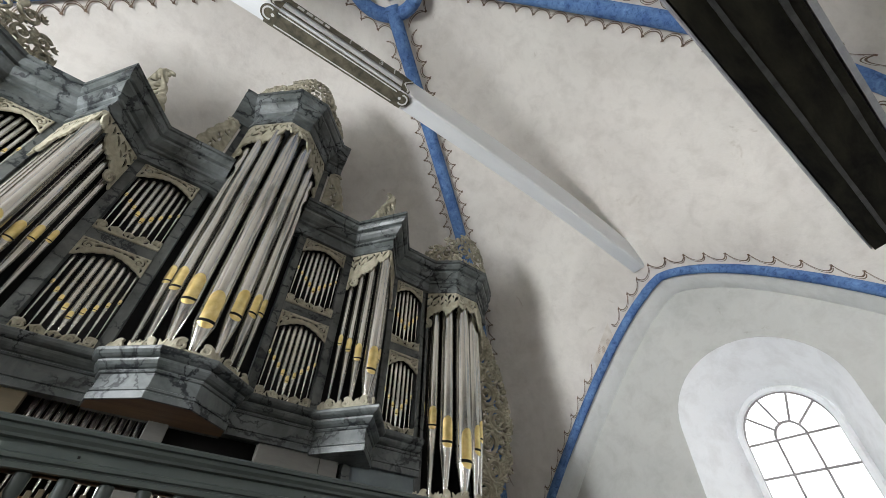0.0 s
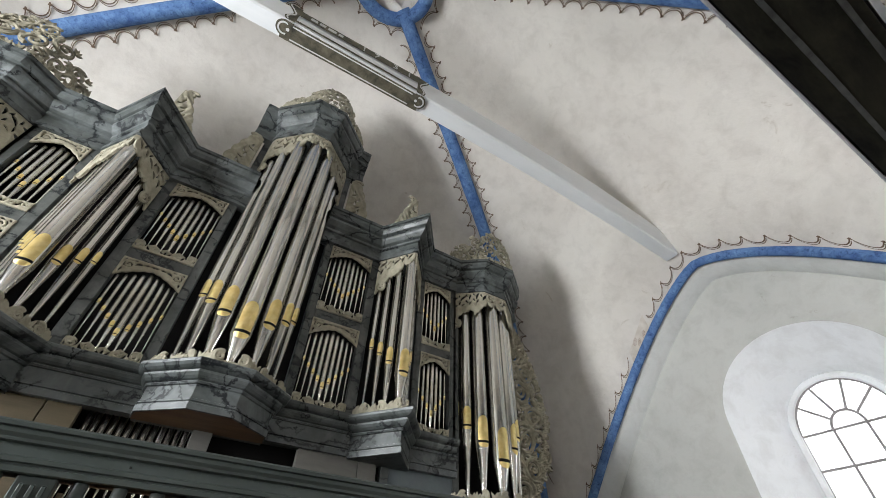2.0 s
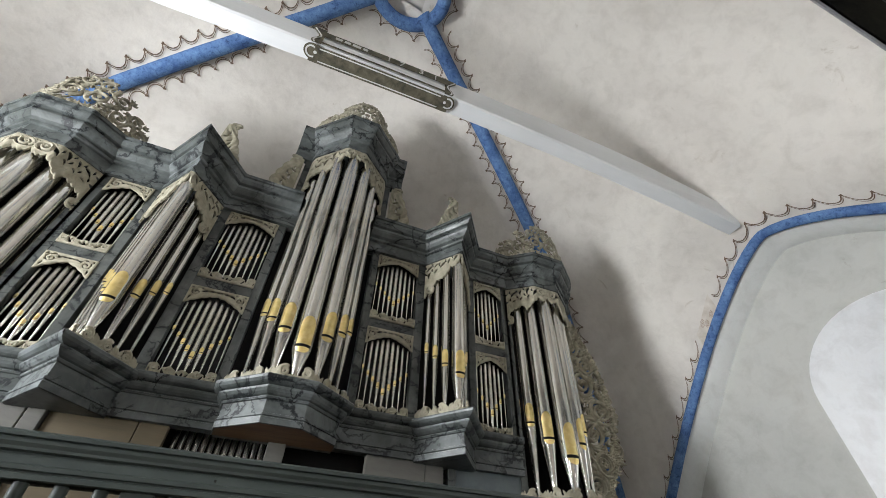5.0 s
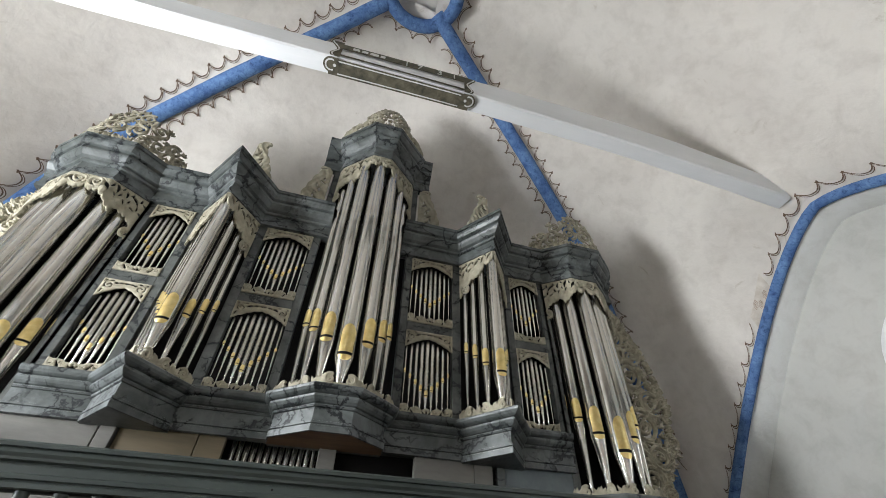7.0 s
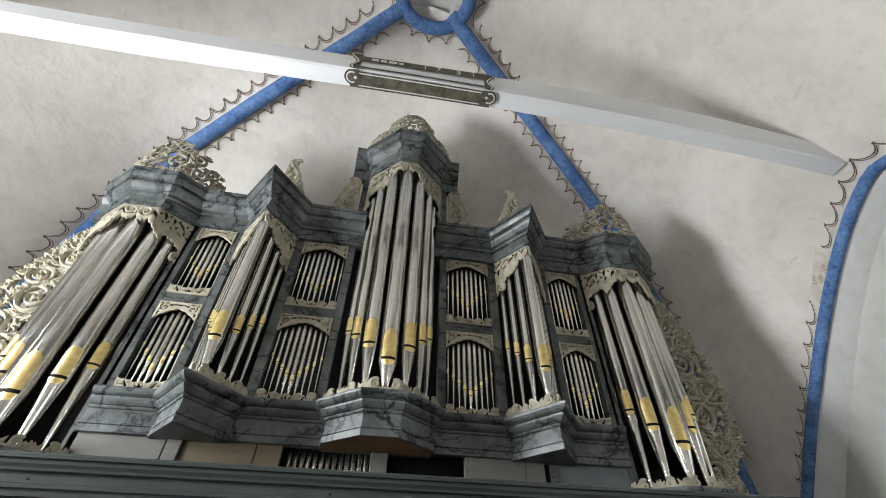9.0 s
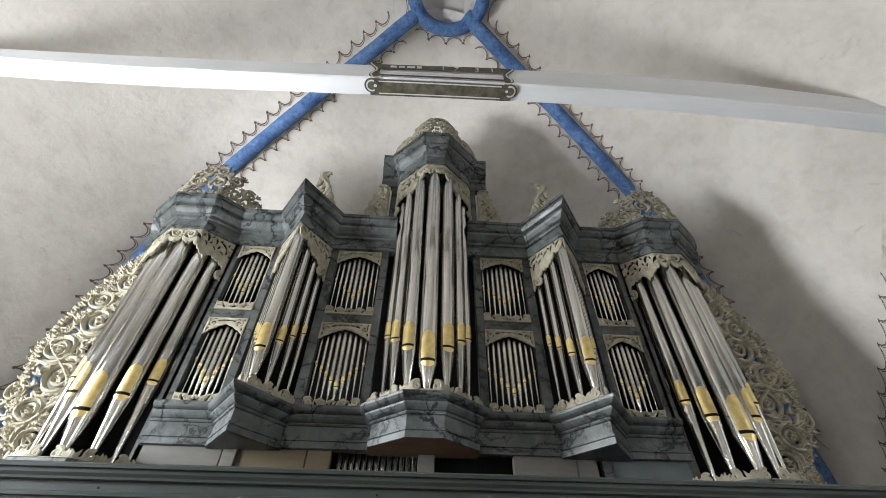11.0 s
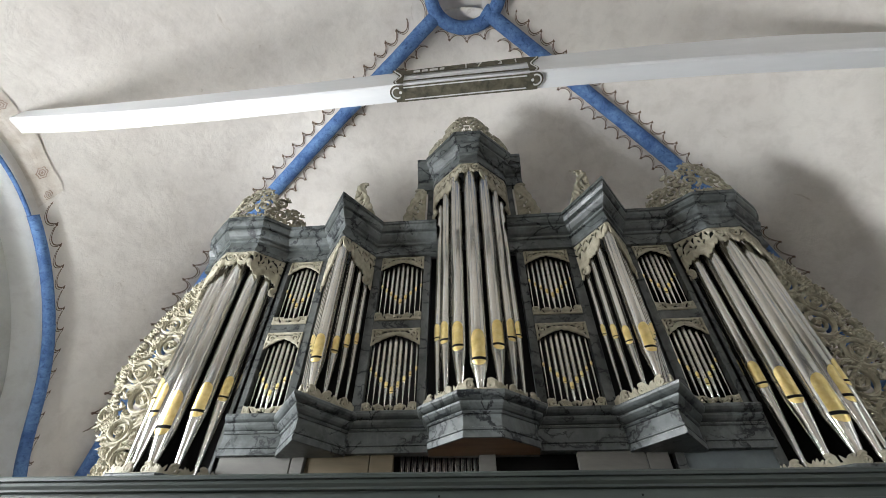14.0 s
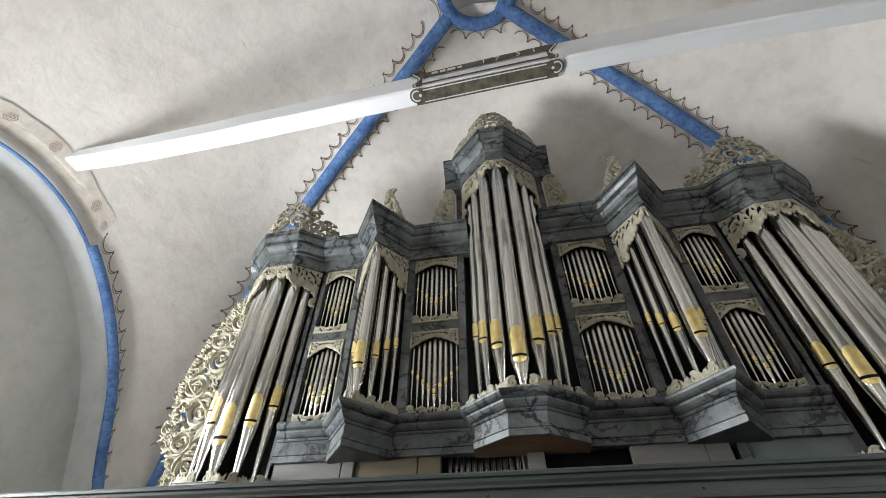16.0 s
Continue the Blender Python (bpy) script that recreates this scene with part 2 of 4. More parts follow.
def pierced(name, field, u0, u1, v0, v1, step, thick, place, material, parent, label="", relief=0.0, carve=None):
    """A carved, pierced board: solid where field(u, v) > 0. place(u, v, depth) puts it in space."""
    nu, nv = max(2, int(round((u1 - u0) / step))), max(2, int(round((v1 - v0) / step)))
    us, vs = np.linspace(u0, u1, nu + 1), np.linspace(v0, v1, nv + 1)
    U, V = np.meshgrid(us, vs, indexing="ij")
    F = field(U, V)
    F = np.where(np.abs(F) < 1e-7, 1e-7, F)
    F[0, :] = np.minimum(F[0, :], -1e-4)
    F[-1, :] = np.minimum(F[-1, :], -1e-4)
    F[:, 0] = np.minimum(F[:, 0], -1e-4)
    F[:, -1] = np.minimum(F[:, -1], -1e-4)
    keys, verts, tri, rim = {}, [], [], []

    def corner(i, j):
        k = (i, j)
        if k not in keys:
            keys[k] = len(verts)
            verts.append((us[i], vs[j], min(F[i, j], 3 * step)))
        return keys[k]

    def cut(a, b):
        k = (a, b) if a < b else (b, a)
        if k not in keys:
            fa, fb = F[a], F[b]
            w = fa / (fa - fb)
            keys[k] = len(verts)
            verts.append((us[a[0]] * (1 - w) + us[b[0]] * w, vs[a[1]] * (1 - w) + vs[b[1]] * w, 0.0))
        return keys[k]

    for i in range(nu):
        for j in range(nv):
            if F[i, j] < 0 and F[i + 1, j] < 0 and F[i, j + 1] < 0 and F[i + 1, j + 1] < 0:
                continue
            for t in (((i, j), (i + 1, j), (i + 1, j + 1)), ((i, j), (i + 1, j + 1), (i, j + 1))):
                poly, cuts = [], []
                for a, b in zip(t, t[1:] + t[:1]):
                    if F[a] > 0:
                        poly.append(corner(*a))
                    if (F[a] > 0) != (F[b] > 0):
                        c = cut(a, b)
                        poly.append(c)
                        cuts.append((c, F[a] > 0))
                if len(poly) >= 3:
                    tri.append(tuple(poly))
                    if len(cuts) == 2:
                        a, b = cuts
                        rim.append((a[0], b[0]) if a[1] else (b[0], a[0]))
    n = len(verts)
    cut_in = [carve(u, v) if carve else 1.0 for u, v, d in verts]
    front = [place(u, v, thick + relief * min(1.0, d / (2.5 * step)) * c) for (u, v, d), c in zip(verts, cut_in)]
    back = [place(u, v, 0.0) for u, v, d in verts]
    faces = tri + [(b, a, a + n, b + n) for a, b in rim]
    faces += [tuple(q + n for q in reversed(f)) for f in tri]
    return raw(name, front + back, faces, material, parent, label, smooth=False)


def dart(U, V, cu, cv, length, width, turn):
    """Below zero inside a drop-shaped hole."""
    c, s = math.cos(turn), math.sin(turn)
    a, b = (U - cu) * c + (V - cv) * s, -(U - cu) * s + (V - cv) * c
    w = width * (0.62 - 0.38 * a / length) + 1e-6
    bend = b - 0.25 * a * a / length
    return (np.sqrt((a / length) ** 2 + (bend / w) ** 2) - 1) * np.minimum(width, length) * 0.8


def coil(U, V, cu, cv, radius, wide, turns=1.6, hand=1, start=0.0, lobes=9):
    """Above zero on a spiral scroll with a lobed, leafy outer edge."""
    du, dv = (U - cu) * hand, V - cv
    r, th = np.hypot(du, dv) + 1e-9, np.arctan2(dv, du) - start
    best = np.full(U.shape, -1e3)
    for k in range(-1, int(turns) + 2):
        tt = th + 2 * math.pi * k
        ok = (tt >= 0) & (tt <= 2 * math.pi * turns)
        frac = np.clip(tt / (2 * math.pi * turns), 0, 1)
        rr = radius * (1 - 0.86 * frac)
        w = wide * (1 - 0.55 * frac)
        off = r - rr
        edge = np.where(off > 0, w * (1 + 0.55 * np.abs(np.sin(lobes * tt * 0.5))), w * 0.9)
        best = np.where(ok, np.maximum(best, edge - np.abs(off)), best)
    return np.maximum(best, 0.16 * radius - r)


# ---- plan of the church ----
XW, YC, HALF, TOP = 4.2, -1.4, 2.9, 7.0


def rib_z(r):
    return TOP - 1.95 * r - 3.45 * r ** 8


def crown_z(r):
    return TOP - 2.4 * r ** 2.2


def bow(s, side):
    """How full each wall arch is: the north one is rounder, the west half of the south one flatter."""
    return (1.5, 1.95, 1.5, 1.34 if s > 0 else 1.55)[side]


def pinch(s, side):
    """The west leg of the north arch comes in again towards its foot."""
    return 0.058 * math.exp(-((s - 0.84) / 0.15) ** 2) if side == 1 and s < 0.999 else 0.0


def vault_point(r, s, side, yc=YC):
    """A point of the vault: r runs from the crown to the wall, s from rib to rib, side 0 to 3 = west, north, east, south."""
    p = 1 - abs(s) ** bow(s, side)
    z = rib_z(r) + (crown_z(r) - rib_z(r)) * p
    a, b = r * (s - pinch(s, side) * r ** 4 * min(1.0, (1 - s) * 8)), r
    x, y = ((a, b), (-b, a), (a, -b), (b, a))[side]
    return Vector((x * XW, yc + y * HALF, z))


def vault(name, yc, label):
    verts, faces, nr, ns = [], [], 40, 32
    for side in range(4):
        base = len(verts)
        for i in range(nr + 1):
            for j in range(ns + 1):
                r, s = max(0.06, i / nr), -1 + 2 * j / ns
                p = vault_point(r, s, side, yc)
                p.z += 0.018 * noise.noise(p * 1.3) if i < nr and 0 < j < ns else 0.0
                verts.append(p)
        for i in range(nr):
            for j in range(ns):
                a = base + i * (ns + 1) + j
                f = (a, a + 1, a + ns + 2, a + ns + 1)
                faces.append(f if side in (1, 2) else f[::-1])
    o = raw(name, verts, faces, PLASTER, None, smooth=True)
    return tagged(o, label, "ceiling", kind="structure")


vault("ceiling", YC, "domed plaster vault above the organ")
vault("ceiling", YC - 2 * HALF, "domed plaster vault of the next bay")
raw("ceiling_eye", [(0.5 * math.cos(a * math.pi / 12), YC + 0.4 * math.sin(a * math.pi / 12), TOP + 0.06) for a in range(24)], [tuple(range(24))], PLASTER)["kind"] = "structure"
raw("ceiling_eye", [(0.5 * math.cos(a * math.pi / 12), YC - 2 * HALF + 0.4 * math.sin(a * math.pi / 12), TOP + 0.06) for a in range(24)], [tuple(range(24))], PLASTER)["kind"] = "structure"


def tube(path, wide, deep, normal_of, sides=10):
    """A rounded bar along a path; normal_of(i) gives its outward direction."""
    verts, faces = [], []
    n = len(path)
    for i, p in enumerate(path):
        d = (path[min(i + 1, n - 1)] - path[max(i - 1, 0)]).normalized()
        up = normal_of(i)
        up = (up - d * up.dot(d)).normalized()
        side = d.cross(up)
        for k in range(sides):
            a = 2 * math.pi * k / sides
            jig = 1 + 0.05 * noise.noise(p * 3 + Vector((k, 0, 0)))
            verts.append(p + side * (math.cos(a) * wide / 2 * jig) + up * (math.sin(a) * deep / 2 * jig))
    for i in range(n - 1):
        for k in range(sides):
            a, b = i * sides + k, i * sides + (k + 1) % sides
            faces.append((a, b, b + sides, a + sides))
    faces.append(tuple(range(sides - 1, -1, -1)))
    faces.append(tuple((n - 1) * sides + k for k in range(sides)))
    return verts, faces


def make_ribs(yc):
    for sx in (-1, 1):
        for sy in (-1, 1):
            path = []
            for i in range(49):
                r = 0.065 + 0.93 * i / 48
                path.append(Vector((sx * r * XW, yc + sy * r * HALF, rib_z(r) - 0.03)))
            inward = lambda i, path=path: Vector((0, yc, 2.0)) - path[i]
            v, f = tube(path, 0.17, 0.15, inward)
            o = raw("vault_rib", v, f, BLUE, None, smooth=True)
            tagged(o, "blue painted plaster vault rib", "rib", "vault ribs", "structure")
    ring = [Vector((0.06 + 0.40 * math.cos(a * math.pi / 24), yc + 0.36 * math.sin(a * math.pi / 24), TOP - 0.17)) for a in range(49)]
    v, f = tube(ring, 0.16, 0.17, lambda i: Vector((0, 0, -1)))
    tagged(raw("vault_ring", v, f, BLUE, None, smooth=True), "blue painted ring at the crown of the vault", "rib", kind="structure")


make_ribs(YC)
make_ribs(YC - 2 * HALF)


def arch_z(s, sx):
    return rib_z(1) + (crown_z(1) - rib_z(1)) * (1 - abs(s) ** bow(s, 3 if sx > 0 else 1))


def arch_y(s, sx, yc):
    return yc + HALF * (s - (pinch(s, 1) * min(1.0, (1 - s) * 8) if sx < 0 else 0.0))


def side_arch(sx, yc):
    """Blue roll along the pointed wall arch, its white reveal and the wall that it frames."""
    ss = [-1 + 2 * i / 56 for i in range(57)]
    path = [Vector((sx * (XW - 0.02), arch_y(s, sx, yc), arch_z(s, sx) - 0.03)) for s in ss]
    if sx < 0 and yc == YC:
        # the paint is worn to a thin rim towards the top
        v, f = tube([p + Vector((-0.01, 0, -0.03)) for p in path[24:37]], 0.03, 0.05, lambda i: Vector((-sx, 0, -0.3)))
        tagged(raw("worn_arch_rib", v, f, BLUE, None, smooth=True), "thin worn rim of blue paint on the arch", "rib", "wall arches", "structure")
        path = path[36:]
    v, f = tube(path, 0.10, 0.09, lambda i: Vector((-sx, 0, -0.3)))
    tagged(raw("wall_arch_rib", v, f, BLUE, None, smooth=True), "blue painted rib round the wall arch", "rib", "wall arches", "structure")
    verts, faces = [], []
    for s in ss:
        y, z = arch_y(s, sx, yc), arch_z(s, sx)
        c = (0 - s) * 0.10
        verts += [(sx * XW, y, z), (sx * (XW + 0.05), y + c * 0.3, z - 0.10), (sx * (XW + 0.26), y + c, z - 0.16)]
    for i in range(len(ss) - 1):
        for k in range(2):
            a = i * 3 + k
            q = (a, a + 1, a + 4, a + 3)
            faces.append(q if sx > 0 else q[::-1])
    tagged(raw("arch_reveal", verts, faces, REVEAL, None, smooth=True), "whitewashed reveal under the wall arch", "wall", kind="structure")


for yc in (YC, YC - 2 * HALF):
    for sx in (-1, 1):
        side_arch(sx, yc)


def vault_at(x, y, yc=YC):
    u, v = x / XW, (y - yc) / HALF
    r = max(abs(u), abs(v), 0.061)
    if abs(v) >= abs(u):
        side, q = (0 if v > 0 else 2), u / r
    else:
        side, q = (3 if u > 0 else 1), v / r
    p = vault_point(min(r, 1.0), max(-1, min(1, q)), side, yc)
    p.z += 0.018 * noise.noise(p * 1.3)
    return p


def scallops(name, place, length, label, wave=0.19, tall=1.0):
    """Painted row of little arches with a dot on each cusp; place(t, d) lies t along and d away from a rib."""
    verts, faces = [], []

    def ribbon(pts, half):
        base = len(verts)
        for k, (t, d) in enumerate(pts):
            a, b = pts[max(k - 1, 0)], pts[min(k + 1, len(pts) - 1)]
            e = Vector((b[0] - a[0], b[1] - a[1])).normalized()
            verts.append(place(t - e.y * half, d + e.x * half))
            verts.append(place(t + e.y * half, d - e.x * half))
        for k in range(len(pts) - 1):
            i = base + 2 * k
            faces.append((i, i + 1, i + 3, i + 2))
    n = int(length / wave)
    step = length / n
    for m in range(n):
        for lift, half in ((0.0, 0.0050), (-0.020, 0.0032)):
            pts = []
            for k in range(13):
                w = k / 12
                pts.append(((m + 0.04 + 0.92 * w) * step, 0.045 + lift + 0.062 * tall * abs(2 * w - 1) ** 2.4))
            ribbon(pts, half)
        base = len(verts)
        c = (m * step, 0.053 + 0.062 * tall)
        for k in range(10):
            a = 2 * math.pi * k / 10
            q = 0.0155 * (1 + 0.35 * math.cos(3 * a))
            verts.append(place(c[0] + q * math.cos(a), c[1] + q * math.sin(a)))
        faces.append(tuple(range(base, base + 10)))
    o = raw(name, verts, faces, BROWN_LINE)
    tagged(o, label, "painting", "painted scallop borders", "structure")


def rib_scallops(sx, sy, yc):
    far = math.hypot(XW, HALF)
    e = Vector((sx * XW, sy * HALF)) / far
    # arc length along the rib, so that the little arches keep their size where it falls steeply
    rs = [0.13 + 0.81 * i / 200 for i in range(201)]
    run = [0.0]
    for a, b in zip(rs, rs[1:]):
        run.append(run[-1] + math.hypot((b - a) * far, rib_z(b) - rib_z(a)))
    for hand in (-1, 1):
        nrm = Vector((-e.y, e.x)) * hand

        def place(t, d):
            r = float(np.interp(t, run, rs))
            p = e * (r * far) + nrm * (d + 0.075)
            q = vault_at(p.x, yc + p.y, yc)
            return q + (Vector((0, yc, 2.2)) - q).normalized() * 0.016
        scallops("painted_border", place, run[-1], "brown painted scallop border beside a blue rib")


def arch_scallops(sx, yc, s0, s1):
    side = 3 if sx > 0 else 1
    ss = [s0 + (s1 - s0) * i / 200 for i in range(201)]
    run = [0.0]
    for a, b in zip(ss, ss[1:]):
        run.append(run[-1] + math.hypot((b - a) * HALF, arch_z(b, sx) - arch_z(a, sx)))

    def place(t, d):
        q = float(np.interp(t, run, ss))
        a, b = vault_point(1.0, q, side, yc), vault_point(0.985, q, side, yc)
        r = 1.0 - 0.015 * (d + 0.05) / (a - b).length
        p = vault_point(r, q, side, yc)
        p.z += 0.018 * noise.noise(p * 1.3) * (r < 0.975)
        return p + (Vector((0, yc, 2.2)) - p).normalized() * 0.014
    scallops("painted_border", place, run[-1], "brown painted scallop border round the wall arch", 0.215, 1.2)


for sx in (-1, 1):
    for sy in (-1, 1):
        rib_scallops(sx, sy, YC)


def ring_scallops(yc, a0, a1):
    """The border goes on round the outside of the ring between two ribs."""
    def place(t, d):
        a = a0 + t / 0.5
        p = Vector((0.06 + (0.47 + d) * math.cos(a), yc + (0.43 + d) * math.sin(a)))
        q = vault_at(p.x, p.y, yc)
        return q + (Vector((0, yc, 2.2)) - q).normalized() * 0.05
    scallops("painted_border", place, (a1 - a0) * 0.5, "brown painted scallop border round the vault ring", 0.17)


for turn in (0.0, math.pi):
    ring_scallops(YC, turn + 0.80, turn + 2.34)
    ring_scallops(YC, turn - 0.50, turn + 0.50)
arch_scallops(1, YC, 0.40, 0.80)
arch_scallops(1, YC, -0.85, 0.26)
arch_scallops(-1, YC, 0.29, 0.86)

def old_patch(sx, s0, s1, d0, d1, spots):
    """Laid-open old painting beside the wall arch: a stained field with faded rosettes."""
    side = 3 if sx > 0 else 1

    def place(q, d, lift):
        a, b = vault_point(1.0, q, side), vault_point(0.985, q, side)
        r = 1.0 - 0.015 * d / (a - b).length
        p = vault_point(r, q, side)
        p.z += 0.018 * noise.noise(p * 1.3) * (r < 0.975)
        return p + (Vector((0, YC, 2.2)) - p).normalized() * lift
    n, m = 26, 8
    verts, faces = [], []
    for i in range(n + 1):
        q = s0 + (s1 - s0) * i / n
        wob = 0.05 * noise.noise(Vector((q * 9, sx, 0))) + 0.02 * noise.noise(Vector((q * 31, sx, 2)))
        for k in range(m + 1):
            verts.append(place(q, d0 + (d1 + wob - d0) * k / m, 0.009))
    for i in range(n):
        for k in range(m):
            a = i * (m + 1) + k
            faces.append((a, a + 1, a + m + 2, a + m + 1))
    o = raw("old_painting", verts, faces, PATCH)
    tagged(o, "faded patch of older painting on the plaster", "painting", "old painted patches", "structure")
    for q, d, size in spots:
        verts, faces = [], []
        for r0, r1 in ((0.0, 0.22), (0.42, 0.62), (0.82, 1.0)):
            base = len(verts)
            for k in range(20):
                a = 2 * math.pi * k / 20
                for r in (r0, r1):
                    w = size * r * (1 + 0.12 * math.sin(6 * a))
                    verts.append(place(q + w * math.cos(a) / 3.4, d + w * math.sin(a), 0.013))
            for k in range(20):
                b = (k + 1) % 20
                faces.append((base + 2 * k, base + 2 * k + 1, base + 2 * b + 1, base + 2 * b))
        o = raw("painted_rosette", verts, faces, ROSETTE)
        tagged(o, "faded brown painted rosette", "painting", "painted rosettes", "structure")


old_patch(-1, -0.22, 0.28, 0.05, 0.30, [(-0.02, 0.22, 0.05), (0.20, 0.19, 0.055), (0.265, 0.17, 0.04), (-0.15, 0.2, 0.05)])
old_patch(1, 0.27, 0.385, 0.03, 0.20, [(0.30, 0.09, 0.03), (0.33, 0.10, 0.03), (0.345, 0.16, 0.035)])

def niche_outline(half, spring, top, n=24):
    """Half outline of a round-headed opening from the foot to the foot, as (y, z)."""
    return [(-half * math.cos(math.pi * i / n), spring + (top - spring) * math.sin(math.pi * i / n)) for i in range(n + 1)]


def side_wall(sx, yc, name, w_half=0.395, n_half=0.74):
    """Side wall with a splayed, round-headed window niche."""
    xi, xo, yw = sx * (XW + 0.24), sx * 5.0, yc - 0.25
    inner = [(yw - n_half, 0.3)] + [(yw + a, z) for a, z in niche_outline(n_half, 3.0, 3.66)] + [(yw + n_half, 0.3)]
    outer = [(yw - w_half - 0.05, 0.9)] + [(yw + a, z) for a, z in niche_outline(w_half + 0.05, 2.92, 3.33)] + [(yw + w_half + 0.05, 0.9)]
    bm = bmesh.new()
    n = len(inner)
    y0, y1, zt = yc - HALF - 0.02, yc + HALF + 0.02, 5.2
    # ring of faces from the opening to the wall's border
    a = [bm.verts.new((xi, y, z)) for y, z in inner]
    far = [bm.verts.new((xi, y0, 0.0))]
    for i in range(1, n - 1):
        t = (i - 1) / (n - 3)
        far.append(bm.verts.new((xi, y0 + (y1 - y0) * t, zt)))
    far.append(bm.verts.new((xi, y1, 0.0)))
    for i in range(n - 1):
        bm.faces.new((a[i], a[i + 1], far[i + 1], far[i]))
    bm.faces.new((a[0], far[0], far[-1], a[-1]))
    bmesh.ops.recalc_face_normals(bm, faces=bm.faces)
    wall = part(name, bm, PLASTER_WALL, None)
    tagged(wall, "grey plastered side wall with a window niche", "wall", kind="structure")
    verts, faces = [], []
    steps = 8
    for k in range(steps + 1):
        t = k / steps
        for (ya, za), (yb, zb) in zip(inner, outer):
            w = 0.012 * noise.noise(Vector((ya * 3, za * 3, k * 0.7))) * (0 < k < steps)
            verts.append((xi + (xo - xi) * t, ya + (yb - ya) * t + w, za + (zb - za) * t + w))
    for k in range(steps):
        for i in range(n - 1):
            q = (k * n + i, k * n + i + 1, (k + 1) * n + i + 1, (k + 1) * n + i)
            faces.append(q if sx < 0 else q[::-1])
        q = (k * n + n - 1, k * n, (k + 1) * n, (k + 1) * n + n - 1)
        faces.append(q if sx < 0 else q[::-1])
    tagged(raw("window_niche", verts, faces, LIMEWASH, None, smooth=True), "whitewashed splayed window niche in the side wall", "niche", kind="structure")
    return yw


def round_window(sx, yw, half=0.395, spring=2.86, top=3.28, foot=0.95, glow=True):
    win = thing("window_1", "round-headed church window with grey glazing bars and white glass", "window")
    win["kind"] = "structure"
    x = sx * 4.97
    arc = [(yw - half, foot)] + [(yw + a, z) for a, z in niche_outline(half, spring, top)] + [(yw + half, foot)]

    def bars(name, pts, wide, deep, material, closed=False):
        path = [Vector((x, y, z)) for y, z in pts]
        v, f = tube(path, wide, deep, lambda i: Vector((-sx, 0, 0)), 6)
        return raw(name, v, f, material, win)
    bars("window_frame", [(yw + (y - yw) * 1.06, z + (0.03 if z > foot else 0)) for y, z in arc], 0.075, 0.07, LIMEWASH)
    bars("glazing_bar", arc, 0.026, 0.03, LEAD)
    small = [(yw - 0.13, spring)] + [(yw + a, z) for a, z in niche_outline(0.13, spring, spring + 0.14)] + [(yw + 0.13, spring)]
    bars("glazing_bar", small, 0.025, 0.02, LEAD)
    for dy in (-0.13, 0.13):
        bars("glazing_bar", [(yw + dy, foot), (yw + dy, spring)], 0.023, 0.02, LEAD)
    z = spring
    while z > foot + 0.1:
        bars("glazing_bar", [(yw - half, z), (yw + half, z)], 0.023, 0.02, LEAD)
        z -= 0.30
    for ang in (38, 70, 110, 142):
        c, s = math.cos(radians(ang)), math.sin(radians(ang))
        bars("glazing_bar", [(yw + 0.13 * c, spring + 0.14 * s), (yw + half * c, spring + (top - spring) * s)], 0.023, 0.02, LEAD)
    xp = x + sx * 0.012

    def pane(pts):
        p = raw("pane", [(xp, yw + a, z) for a, z in pts], [tuple(range(len(pts)))], glass_mat, win)
        p.visible_shadow = False
    z = spring
    while z > foot + 0.1:
        low = max(foot, z - 0.30)
        for a, b in ((-half, -0.13), (-0.13, 0.13), (0.13, half)):
            pane([(a, low), (b, low), (b, z), (a, z)])
        z = low
    at = lambda r, h, d: (r * math.cos(radians(d)), spring + h * math.sin(radians(d)))
    pane([at(0.13, 0.14, 15 * k) for k in range(13)])
    for d0, d1 in ((0, 38), (38, 70), (70, 110), (110, 142), (142, 180)):
        ds = [d0 + (d1 - d0) * k / 6 for k in range(7)]
        pane([at(half, top - spring, d) for d in ds] + [at(0.13, 0.14, d) for d in reversed(ds)])
    b = raw("backdrop", [(sx * 5.6, yw - 2.0, -0.5), (sx * 5.6, yw + 2.0, -0.5), (sx * 5.6, yw + 2.0, 5.5), (sx * 5.6, yw - 2.0, 5.5)], [(0, 1, 2, 3) if sx < 0 else (3, 2, 1, 0)], outside_mat)
    tagged(b, "bright white sky outside the window", "sky", kind="structure")
    return win


for yc, names in ((YC, ("wall_north", "wall_south")), (YC - 2 * HALF, ("wall_north_east", "wall_south_east"))):
    for sx, nm in zip((-1, 1), names):
        yw = side_wall(sx, yc, nm)
        round_window(sx, yw)


def slab(name, x0, x1, y0, y1, z0, z1, material, label, category):
    o = part(name, box(x0, x1, y0, y1, z0, z1, 0), material, None)
    return tagged(o, label, category, kind="structure")


Y_WEST, Y_EAST = YC + HALF, YC - 3 * HALF
slab("wall_west", -5.2, 5.2, Y_WEST, Y_WEST + 0.4, -0.2, 7.4, PLASTER, "plastered west wall behind the organ", "wall")
slab("wall_east", -5.2, 5.2, Y_EAST - 0.4, Y_EAST, -0.2, 7.4, PLASTER, "plastered end wall of the nave", "wall")
slab("floor", -5.2, 5.2, Y_EAST, Y_WEST, -0.2, 0.0, FLOOR, "brown wooden floor boards of the loft", "floor")

# ---- tie beams ----


def beam_top(x):
    """Upper front edge of the old beam, which bows and tapers."""
    return 5.078 + 0.0796 * x - 0.00545 * x ** 2 - 0.00406 * x ** 3 - 0.0003 * x ** 4


